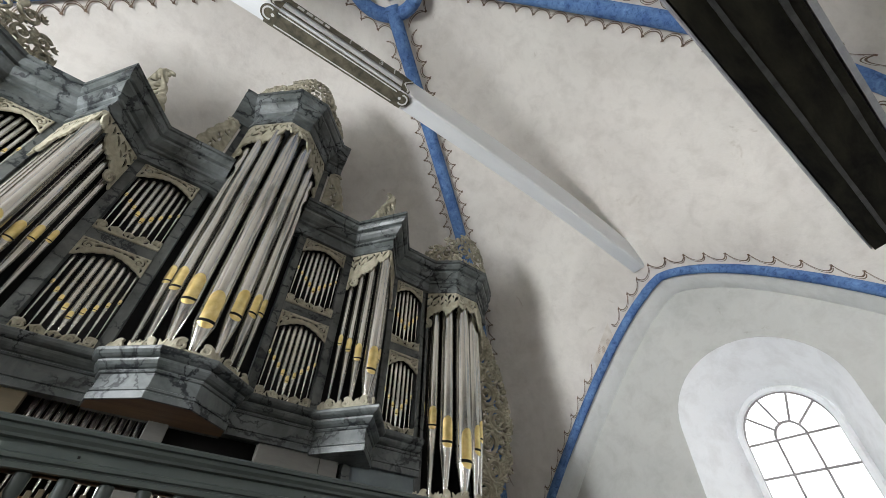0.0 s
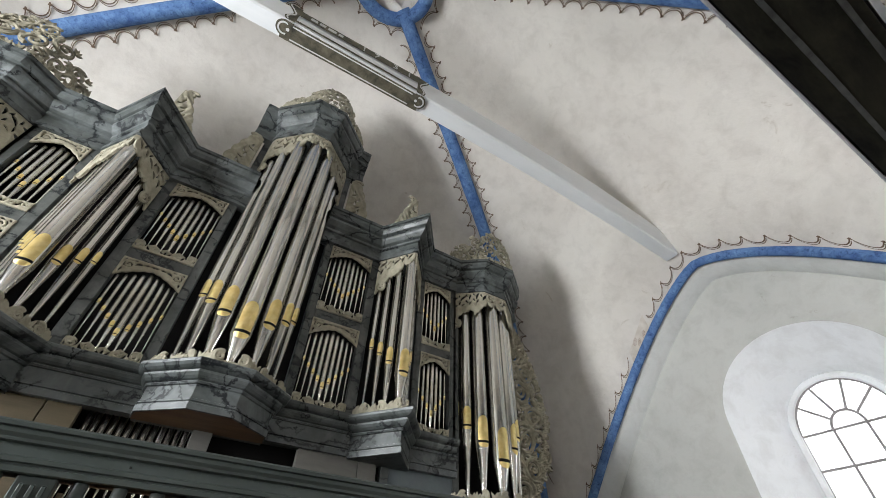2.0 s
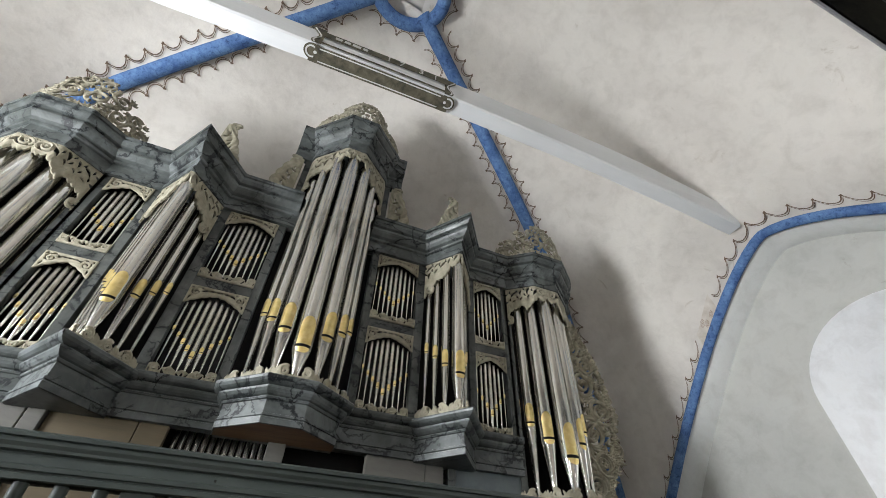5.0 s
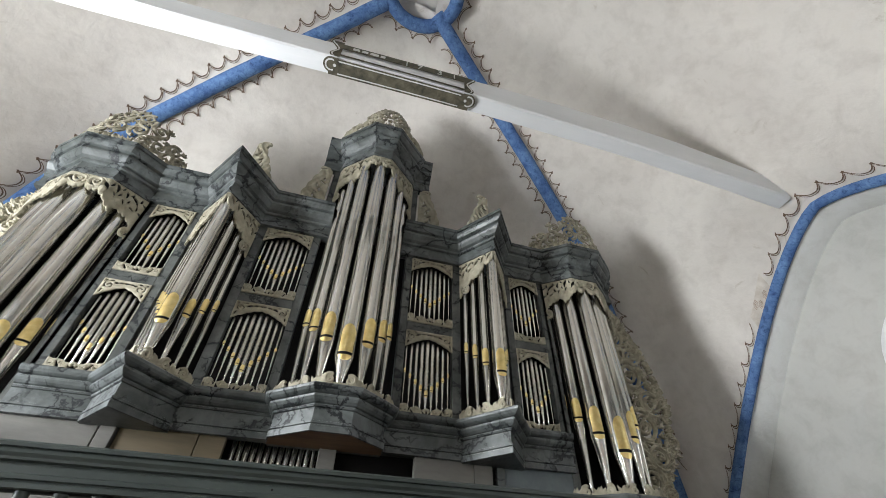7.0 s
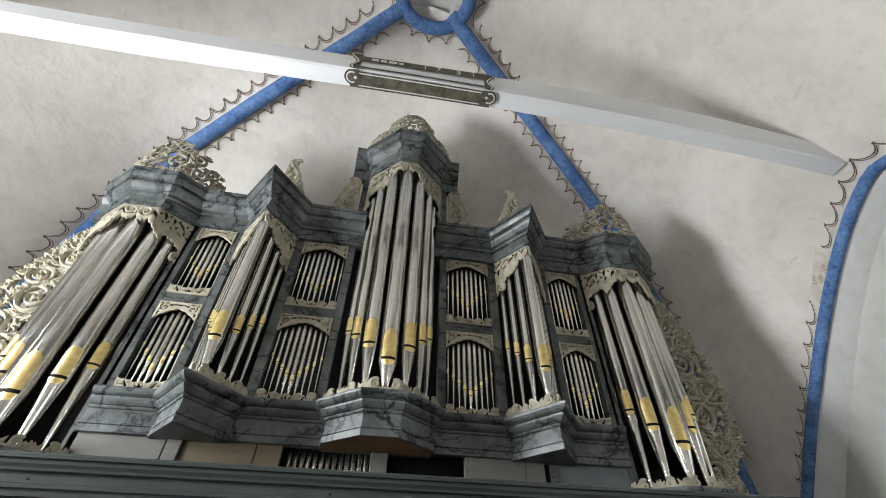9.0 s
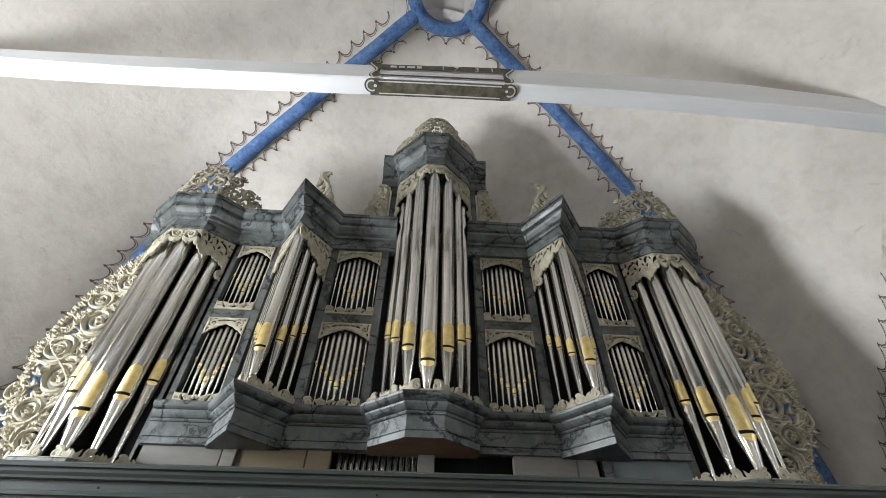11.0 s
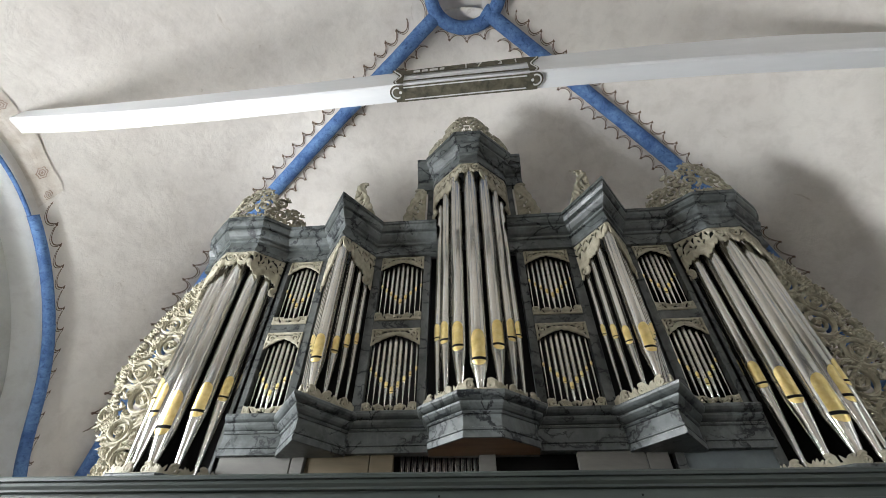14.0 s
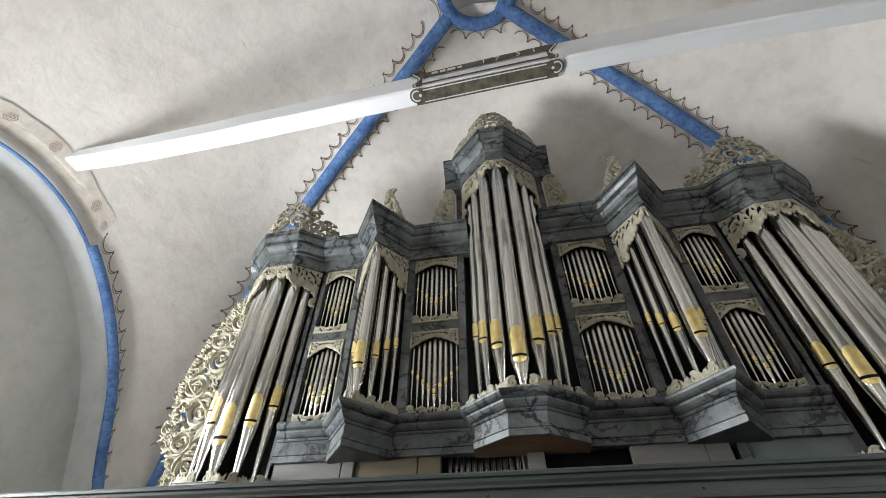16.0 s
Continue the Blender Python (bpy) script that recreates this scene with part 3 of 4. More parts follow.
def beam_foot(x):
    return 4.827 + 0.0456 * x - 0.0128 * x ** 2 - 0.00304 * x ** 3 + 0.00037 * x ** 4


def white_beam():
    b = thing("tie_beam", "white painted tie beam with a dark dated cartouche", "beam")
    y0, y1 = -1.34, -1.18
    n = 60
    verts, faces = [], []
    for i in range(n + 1):
        x = -4.06 + 8.1 * i / n
        z1, z0 = beam_top(x), beam_foot(x)
        prof = [(y0 + 0.015, z0), (y1 - 0.01, z0), (y1, z0 + 0.02), (y1, z1), (y0, z1), (y0, z0 + 0.015)]
        for k, (y, z) in enumerate(prof):
            verts.append((x, y + 0.005 * noise.noise(Vector((x * 1.7, k, 3))), z + 0.005 * noise.noise(Vector((x * 2.3, k, 9)))))
    m = len(prof)
    for i in range(n):
        for k in range(m):
            a, c = i * m + k, i * m + (k + 1) % m
            faces.append((a, a + m, c + m, c))
    faces += [tuple(range(m)), tuple(n * m + k for k in reversed(range(m)))]
    raw("beam_body", verts, faces, BEAM, b)
    return b


tie = white_beam()


def cartouche():
    """Painted frame with a date on the middle of the beam: its face carries the date, its underside a long panel."""
    def face(name, x0, x1, f0, f1, material, lift=0.009, label=""):
        v = []
        for i in range(9):
            x = x0 + (x1 - x0) * i / 8
            lo, hi = beam_foot(x) + 0.012, beam_top(x)
            v += [(x, -1.342 - lift, lo + (hi - lo) * f0), (x, -1.342 - lift, lo + (hi - lo) * f1)]
        return raw(name, v, [(2 * i, 2 * i + 2, 2 * i + 3, 2 * i + 1) for i in range(8)], material, tie, label)

    def under(name, x0, x1, g0, g1, material, lift=0.009):
        v = []
        for i in range(9):
            x = x0 + (x1 - x0) * i / 8
            z = beam_foot(x) - lift
            v += [(x, -1.335 + 0.15 * g0, z), (x, -1.335 + 0.15 * g1, z)]
        return raw(name, v, [(2 * i, 2 * i + 1, 2 * i + 3, 2 * i + 2) for i in range(8)], material, tie)
    face("painted_strip", -0.55, 0.57, 0.58, 0.99, CART_DARK, label="dark painted strip with a pale date")
    face("painted_strip", -0.56, 0.58, 0.03, 0.15, CART_DARK)
    under("painted_panel", -0.56, 0.58, 0.02, 0.98, CART_DARK)
    under("painted_line", -0.52, 0.52, 0.10, 0.17, CART_LIGHT, 0.012)
    under("painted_line", -0.52, 0.52, 0.80, 0.87, CART_LIGHT, 0.012)
    for sgn in (-1, 1):
        cx = 0.01 + sgn * 0.575

        def edge(V):
            """How far the wavy end of the frame stands out at a height on the face."""
            return 0.018 + 0.020 * np.sin(V * 34 + 0.4) + 0.035 * np.clip((V - 0.20) / 0.05, 0, 1)

        def scroll(U, V):
            q = sgn * (U - cx)
            return np.minimum(np.minimum(edge(V) - q, q + 0.045), np.minimum(V + 0.004, 0.262 - V))

        def inner(U, V):
            q = sgn * (U - cx)
            return np.minimum(0.0065 - np.abs(q - edge(V) + 0.018), np.minimum(V + 0.002, 0.25 - V))

        def low(U, V):
            q = sgn * (U - cx)
            return np.maximum(0.062 - np.hypot(q - 0.012, (V - 0.062) * 0.95), np.minimum(np.minimum(0.03 - q, q + 0.045), np.minimum(V, 0.148 - V)))

        def low_line(U, V):
            q = sgn * (U - cx)
            ring = 0.006 - np.abs(np.hypot(q - 0.012, (V - 0.062) * 0.95) - 0.042)
            return np.maximum(np.where(q > -0.012, ring, -1.0), 0.013 - np.hypot(q + 0.016, V - 0.062))
        on_face = lambda u, v, d: (u, -1.349 - d, beam_foot(u) + v)
        on_foot = lambda u, v, d: (u, -1.338 + v, beam_foot(u) - 0.009 - d)
        pierced("painted_scroll", scroll, cx - 0.12, cx + 0.12, -0.01, 0.275, 0.005, 0.003, on_face, CART_DARK, tie)
        pierced("painted_line", inner, cx - 0.12, cx + 0.12, -0.01, 0.275, 0.004, 0.002, lambda u, v, d: (u, -1.354 - d, beam_foot(u) + v), CART_LIGHT, tie)
        pierced("painted_scroll", low, cx - 0.12, cx + 0.12, -0.005, 0.152, 0.005, 0.002, on_foot, CART_DARK, tie)
        pierced("painted_line", low_line, cx - 0.12, cx + 0.12, -0.005, 0.152, 0.004, 0.002, lambda u, v, d: (u, -1.338 + v, beam_foot(u) - 0.013 - d), CART_LIGHT, tie)
    # an unreadable word as plain bars, then the date
    x = -0.44
    for w in (0.055, 0.05, 0.07, 0.04):
        face("pale_bar", x, x + w, 0.70, 0.88, CART_LIGHT, 0.012)
        x += w + 0.018
    for ch, x in (("1", -0.01), ("7", 0.105), ("3", 0.285), ("1", 0.42)):
        cu = bpy.data.curves.new("digit", "FONT")
        cu.body, cu.size, cu.extrude = ch, 0.105, 0.001
        tmp = bpy.data.objects.new("digit", cu)
        scene.collection.objects.link(tmp)
        me = bpy.data.meshes.new_from_object(tmp.evaluated_get(bpy.context.evaluated_depsgraph_get()))
        bpy.data.objects.remove(tmp)
        o = link("digit", me, CART_LIGHT, tie, "pale painted digit")
        lo, hi = beam_foot(x) + 0.012, beam_top(x)
        o.matrix_local = pose(x, -1.355, lo + (hi - lo) * 0.64, 90, 0, 0)


cartouche()


def rough_bar(y0, y1, z0, z1, wobble, seed, n=70):
    """A hand-hewn bar across the nave whose edges wander a little."""
    verts, faces = [], []
    for i in range(n + 1):
        x = -4.15 + 8.3 * i / n
        for k, (y, z) in enumerate(((y0, z0), (y1, z0), (y1, z1), (y0, z1))):
            w = noise.noise(Vector((x * 1.1, seed, k * 3.7))) + 0.5 * noise.noise(Vector((x * 5.0, seed + 4, k * 2.1)))
            verts.append((x, y + wobble * w, z + 0.3 * wobble * w * (z == z0)))
    for i in range(n):
        for k in range(4):
            a, c = i * 4 + k, i * 4 + (k + 1) % 4
            faces.append((a, a + 4, c + 4, c))
    faces += [(0, 1, 2, 3), (n * 4 + 3, n * 4 + 2, n * 4 + 1, n * 4)]
    bm = bmesh.new()
    vs = [bm.verts.new(v) for v in verts]
    for f in faces:
        bm.faces.new([vs[q] for q in f])
    bmesh.ops.recalc_face_normals(bm, faces=bm.faces)
    return bm


def dark_beam():
    b = thing("painted_beam", "wide dark painted beam with grey bands overhead", "beam")
    part("beam_body", rough_bar(-3.45, -3.055, 3.74, 3.98, 0.006, 1.0), DARKBEAM, b)
    part("grey_band", rough_bar(-3.193, -3.167, 3.730, 3.75, 0.007, 2.0), GREYBAND, b, "worn grey painted band")
    part("grey_band", rough_bar(-3.403, -3.377, 3.730, 3.75, 0.007, 3.0), GREYBAND, b, "worn grey painted band")
    part("white_edge", rough_bar(-3.494, -3.462, 3.75, 3.97, 0.004, 4.0), EDGE, b)
    part("white_edge", rough_bar(-3.046, -3.036, 3.76, 3.98, 0.002, 5.0), EDGE, b)


dark_beam()

# ---- the organ ----
organ = thing("pipe_organ", "baroque pipe organ with grey marbled case and tin pipes", "organ")

C_PLAN = [(-0.40, 0.0), (-0.372, -0.07), (-0.092, -0.335), (0.092, -0.335), (0.372, -0.07), (0.40, 0.0)]
V_HALF, V_X, V_TIP = 0.235, 1.165, -0.345
T_X = 2.2
T_PLAN = [(-0.40, 0.04), (-0.37, 0.0), (-0.14, -0.19), (0.14, -0.19), (0.37, 0.0), (0.40, 0.04)]


def v_plan(sx):
    c = sx * V_X
    return [(c - V_HALF, -0.02), (c, V_TIP), (c + V_HALF, -0.02)]


def t_plan(sx):
    return [(sx * T_X + x, y) for x, y in T_PLAN]


IMPOST = [(0.0, 2.29), (0.010, 2.292), (0.013, 2.326), (0.004, 2.329), (0.004, 2.334), (0.013, 2.338), (0.013, 2.350), (0.0, 2.354), (0.0, 2.430), (0.008, 2.434), (0.012, 2.444), (0.005, 2.447), (0.005, 2.452), (0.016, 2.457), (0.026, 2.470), (0.034, 2.486), (0.036, 2.496), (0.028, 2.499), (0.028, 2.504), (0.042, 2.509), (0.054, 2.519), (0.062, 2.534), (0.064, 2.549), (0.058, 2.557), (0.0, 2.56)]
CORNICE = [(0.0, 4.05), (0.014, 4.052), (0.016, 4.088), (0.002, 4.092), (0.002, 4.10), (0.0, 4.175), (0.018, 4.182), (0.024, 4.20), (0.012, 4.203), (0.012, 4.21), (0.040, 4.225), (0.066, 4.252), (0.078, 4.268), (0.078, 4.292), (0.060, 4.295), (0.060, 4.302), (0.092, 4.312), (0.112, 4.340), (0.118, 4.362), (0.100, 4.365), (0.100, 4.371), (0.124, 4.376), (0.128, 4.402), (0.115, 4.413), (0.0, 4.415)]


def lifted(profile, dz, stretch=1.0):
    z0 = profile[0][1]
    return [(d, z0 + dz + (z - z0) * stretch) for d, z in profile]


C_BASE = [(-0.365, 0.0), (-0.352, -0.125), (-0.118, -0.335), (0.118, -0.335), (0.352, -0.125), (0.365, 0.0)]
TOWER_IMPOST = [(d * (0.8 if z < 2.36 else 1.35), z - 0.012) for d, z in IMPOST]
# impost: centre tower, two pointed towers and the flats between
moulding("tower_base", C_BASE, TOWER_IMPOST, CASE, organ, "blue-grey marbled base of the middle tower")
for sx in (-1, 1):
    moulding("tower_base", v_plan(sx), TOWER_IMPOST, CASE, organ, "blue-grey marbled base of a pointed tower")
    for a, b in ((0.345, V_X - V_HALF), (V_X + V_HALF, 1.82)):
        x0, x1 = sorted((sx * a, sx * b))
        moulding("impost", [(x0, -0.02), (x1, -0.02)], IMPOST, CASE, organ)
        moulding("cornice", [(x0, -0.02), (x1, -0.02)], CORNICE, CASE, organ)
    moulding("tower_cornice", v_plan(sx), CORNICE, CASE, organ, "grey marbled cornice of a pointed tower")
    moulding("tower_cornice", t_plan(sx), CORNICE, CASE, organ, "grey marbled cornice of a round tower")
    moulding("tower_base", t_plan(sx), lifted(IMPOST, -0.42), CASE, organ, "grey marbled base of a corner tower")
    o = sorted((sx * 2.60, sx * 2.70))
    moulding("cornice", [(o[0], 0.08), (o[1], 0.08)], CORNICE, CASE, organ)
    o = sorted((sx * 0.385, sx * 0.585))
    moulding("tower_cornice", [(o[0], 0.0), (o[1], 0.0)], lifted(CORNICE, 0.98, 1.18), CASE, organ)
moulding("tower_cornice", C_PLAN, lifted(CORNICE, 0.98, 1.18), CASE, organ, "grey marbled cornice of the middle tower")
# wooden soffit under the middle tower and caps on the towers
for plan, zz, m, nm in ((C_BASE, 2.276, OAK, "soffit"), (v_plan(-1), 2.276, CASE_SHADED, "soffit"), (v_plan(1), 2.276, CASE_SHADED, "soffit")):
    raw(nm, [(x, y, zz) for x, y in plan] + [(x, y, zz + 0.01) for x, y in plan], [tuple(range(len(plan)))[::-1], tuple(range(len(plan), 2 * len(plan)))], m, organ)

# case front: stiles and rails round the four pairs of openings, the shade behind as black boxes
OPEN = [(2.565, 3.26), (3.345, 4.045)]
FLATS = []
for sx in (-1, 1):
    FLATS += [(sx, 0.40, V_X - V_HALF + 0.01, 0.465, 0.865), (sx, V_X + V_HALF - 0.01, 1.83, 1.455, 1.76)]
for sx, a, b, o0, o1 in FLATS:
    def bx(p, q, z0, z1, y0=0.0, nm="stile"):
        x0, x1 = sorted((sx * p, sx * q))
        part(nm, box(x0, x1, y0, 0.06, z0, z1, 0.003), CASE_SHADED, organ)
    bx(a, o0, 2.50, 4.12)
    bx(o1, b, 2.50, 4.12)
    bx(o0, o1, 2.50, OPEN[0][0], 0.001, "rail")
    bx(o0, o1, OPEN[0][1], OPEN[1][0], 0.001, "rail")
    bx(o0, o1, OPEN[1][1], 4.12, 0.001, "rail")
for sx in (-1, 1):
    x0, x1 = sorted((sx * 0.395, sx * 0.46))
    part("stile", box(x0, x1, 0.0, 0.06, 4.2, 5.10, 0.003), CASE_SHADED, organ)
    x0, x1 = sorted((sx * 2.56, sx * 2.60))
    part("stile", box(x0, x1, 0.07, 0.5, 1.2, 4.1, 0.003), CASE_SHADED, organ)
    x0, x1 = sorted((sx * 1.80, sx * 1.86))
    part("stile", box(x0, x1, 0.0, 0.06, 1.9, 4.1, 0.003), CASE_SHADED, organ)
# solid black boxes in place of a hollow, shaded interior
part("inside", box(-2.57, 2.57, 0.30, 0.9, 0.4, 4.42, 0), BLACK, organ, "black box that stands for the shade inside the case")
part("inside", box(-0.45, 0.45, 0.12, 0.9, 4.4, 5.5, 0), BLACK, organ, "black box that stands for the shade inside the case")
part("case_top", box(-2.57, 2.57, 0.06, 0.9, 4.38, 4.41, 0.003), CASE_SHADED, organ)


def pipe(x, y, z0, zm, z1, r, material, lip=1.0, turn=0.0, name="pipe"):
    """A flue pipe: conical foot, flattened mouth with gilded lips, and a body."""
    n = 20
    knee = zm - r * 0.12
    prof = [(r * 0.22, z0), (r * 0.99, knee), (r, zm), (r, z1 - 0.012), (r * 0.985, z1), (r * 0.86, z1), (r * 0.86, z1 - 0.05)]
    verts, faces = [], []
    for q, z in prof:
        for k in range(n):
            a = 2 * math.pi * k / n
            verts.append((q * math.cos(a), q * math.sin(a), z))
    for j in range(len(prof) - 1):
        for k in range(n):
            b = (k + 1) % n
            faces.append((j * n + k, j * n + b, (j + 1) * n + b, (j + 1) * n + k))
    o = raw(name, verts, faces, material, organ, smooth=True)
    o.location = (x, y, 0)
    # lips: a shield above the slot, the slot's shade as a black strip, and a rounded lip below
    verts, faces, mats = [], [], []
    half = 0.80

    def patch(rows, mi):
        base = len(verts)
        m = 9
        for q, z, w in rows:
            for k in range(m):
                a = -math.pi / 2 + turn + w * (k / (m - 1) - 0.5) * 2
                verts.append((q * math.cos(a), q * math.sin(a), z))
        for j in range(len(rows) - 1):
            for k in range(m - 1):
                i = base + j * m + k
                faces.append((i, i + 1, i + m + 1, i + m))
                mats.append(mi)
    up = r * 3.1 * lip
    rr = r * 1.012 + 0.0006
    rows = [(rr, zm + r * 0.20, half)] + [(rr, zm + up * (0.70 + 0.30 * math.sin(t * math.pi / 16)), half * math.cos(t * math.pi / 16) + 0.01) for t in range(9)]
    patch(rows, 0)
    patch([(rr + 0.0006, zm - r * 0.10, half * 1.04), (rr + 0.0006, zm + r * 0.22, half * 1.04)], 1)
    low = []
    for t in range(8):
        z = knee + r * 0.04 - r * 0.62 * math.sin(t * math.pi / 14)
        q = r * (0.22 + 0.77 * min(1.0, (z - z0) / (knee - z0)))
        low.append((q * 1.012 + 0.0008, z, half * math.cos(t * math.pi / 14) + 0.01))
    patch(low, 0)
    mo = raw("mouth", verts, faces, [GOLD, BLACK], o, "gilded lips round a slot painted black", smooth=True)
    mo.data.polygons.foreach_set("material_index", mats)
    return o


# middle tower
for x, y, zm, z1, r in ((0, -0.262, 2.80, 4.99, 0.065), (0.136, -0.225, 2.93, 4.90, 0.057), (0.240, -0.135, 3.04, 4.80, 0.046), (0.308, -0.04, 3.12, 4.70, 0.036)):
    for s in ((-1, 1) if x else (1,)):
        pipe(s * x, y, 2.57, zm, z1, r, TIN, 1.15, math.atan2(s * x, 0.5))
# pointed towers
for sx in (-1, 1):
    for d, y, zm, z1, r in ((0, -0.255, 2.86, 4.02, 0.052), (0.072, -0.165, 2.97, 3.96, 0.034), (0.128, -0.085, 3.06, 3.90, 0.028), (0.178, -0.01, 3.13, 3.84, 0.023)):
        for s in ((-1, 1) if d else (1,)):
            pipe(sx * V_X + s * d, y, 2.57, zm, z1, r, TIN, 1.2, s * 0.5 if d else 0)
    for d, y, zm, z1, r in ((0, -0.098, 2.44, 4.02, 0.074), (0.152, -0.06, 2.57, 3.96, 0.060), (0.258, 0.0, 2.70, 3.90, 0.046), (0.325, 0.065, 2.81, 3.84, 0.034)):
        for s in ((-1, 1) if d else (1,)):
            pipe(sx * T_X + s * d, y, 2.14, zm, z1, r, TIN, 1.15, math.atan2(s * d, 0.5))
# small pipes behind the openings
for sx, a, b, o0, o1 in FLATS:
    count = 9 if o1 - o0 > 0.35 else 7
    for k, (z0, z1) in enumerate(OPEN):
        for i in range(count):
            t = (i + 0.5) / count * 2 - 1
            x = sx * (o0 + (o1 - o0) * (i + 0.5) / count)
            r = 0.0180 - 0.0075 * abs(t)
            zm = z0 + (0.17 + 0.20 * abs(t)) + (0.03 if k else 0.0)
            pipe(x, 0.045, z0 + 0.03, zm, z1 - 0.055 - 0.075 * abs(t), r, TIN_SMALL, 0.75)


def fan(cu, cv, length, width, turn, count=3, spread=0.75):
    """Leaflets spread like fingers from one point."""
    out = []
    for k in range(count):
        a = turn + spread * (k - (count - 1) / 2)
        ln = length * (1 - 0.18 * abs(k - (count - 1) / 2))
        out.append((cu + ln * 0.8 * math.cos(a), cv + ln * 0.8 * math.sin(a), ln, width, a))
    return out


def shade_field(w, h, drop, foot=False):
    """A thin pierced board with an arched edge, a scroll in each corner and drop-shaped cuts between."""
    half = w / 2
    if foot:
        rolls = [(half * 0.36, 0.038, 0.024, 1), (half * 0.80, 0.044, 0.026, -1)]
        gaps = [(0.0, 0.032, 0.019, 0.014, 1.57), (half * 0.15, 0.030, 0.020, 0.010, 0.9), (half * 0.57, 0.032, 0.022, 0.012, 1.1), (half * 0.65, 0.052, 0.016, 0.009, 2.0), (half * 0.95, 0.040, 0.020, 0.008, 1.5)]
    else:
        rolls = [(half - 0.052, 0.052, 0.035, 1)]
        gaps = [(half * 0.50, 0.036, 0.026, 0.014, 0.5), (half * 0.27, 0.026, 0.020, 0.010, 0.2), (half * 0.07, 0.024, 0.016, 0.010, 0.0), (half - 0.020, 0.106, 0.020, 0.010, 1.4), (half - 0.018, 0.018, 0.012, 0.009, 0.8), (half * 0.62, 0.015, 0.016, 0.008, 0.2)]

    def field(U, V):
        A = np.abs(U)
        D = V if foot else -V
        if foot:
            top = h * (0.66 + 0.34 * (A / half) ** 2) + 0.008 * np.cos(A * 75)
        else:
            top = h * (1 - drop + drop * (A / half) ** 1.5) + 0.006 * np.abs(np.sin(A * 60))
        out = np.minimum(D, top - D)
        for q in gaps:
            out = np.minimum(out, dart(A, D, *q))
        for cu, cv, r, hand in rolls:
            out = np.where(np.hypot(A - cu, D - cv) < r, np.minimum(out, -0.002), out)
        for cu, cv, r, hand in rolls:
            out = np.maximum(out, coil(A, D, cu, cv, r, 0.0085, 1.5, hand, 0.8, 5))
        return np.minimum(np.minimum(out, top + 0.006 - D), half - A)
    return field


for sx, a, b, o0, o1 in FLATS:
    cx, w = sx * (o0 + o1) / 2, o1 - o0
    for z0, z1 in OPEN:
        fld = shade_field(w, 0.15, 0.62)
        pierced("pipe_shade", fld, -w / 2, w / 2, -0.17, 0.0, 0.004, 0.012, lambda u, v, d, z1=z1: (cx + u, 0.004 - d, z1 + v), CARVED, organ, "pierced carved board over small pipes", 0.003)
        fld = shade_field(w, 0.080, 0.30, True)
        pierced("pipe_foot_carving", fld, -w / 2, w / 2, 0.0, 0.095, 0.004, 0.012, lambda u, v, d, z0=z0: (cx + u, 0.004 - d, z0 + v), CARVED, organ, "pierced carved strip below small pipes", 0.004)


def on_plan(plan, out):
    """Arc-length walk along a plan line moved outwards: returns its length and a placer."""
    line = [Vector(p) for p in offset_line(plan, out)]
    lens = [(b - a).length for a, b in zip(line, line[1:])]
    total = sum(lens)

    def spot_at(u, d):
        t = u + total / 2
        for a, b, l in zip(line, line[1:], lens):
            if t <= l or (b - line[-1]).length < 1e-9:
                e = (b - a) / l
                p = a + e * t
                return p.x + e.y * d, p.y - e.x * d
            t -= l
    return total, spot_at


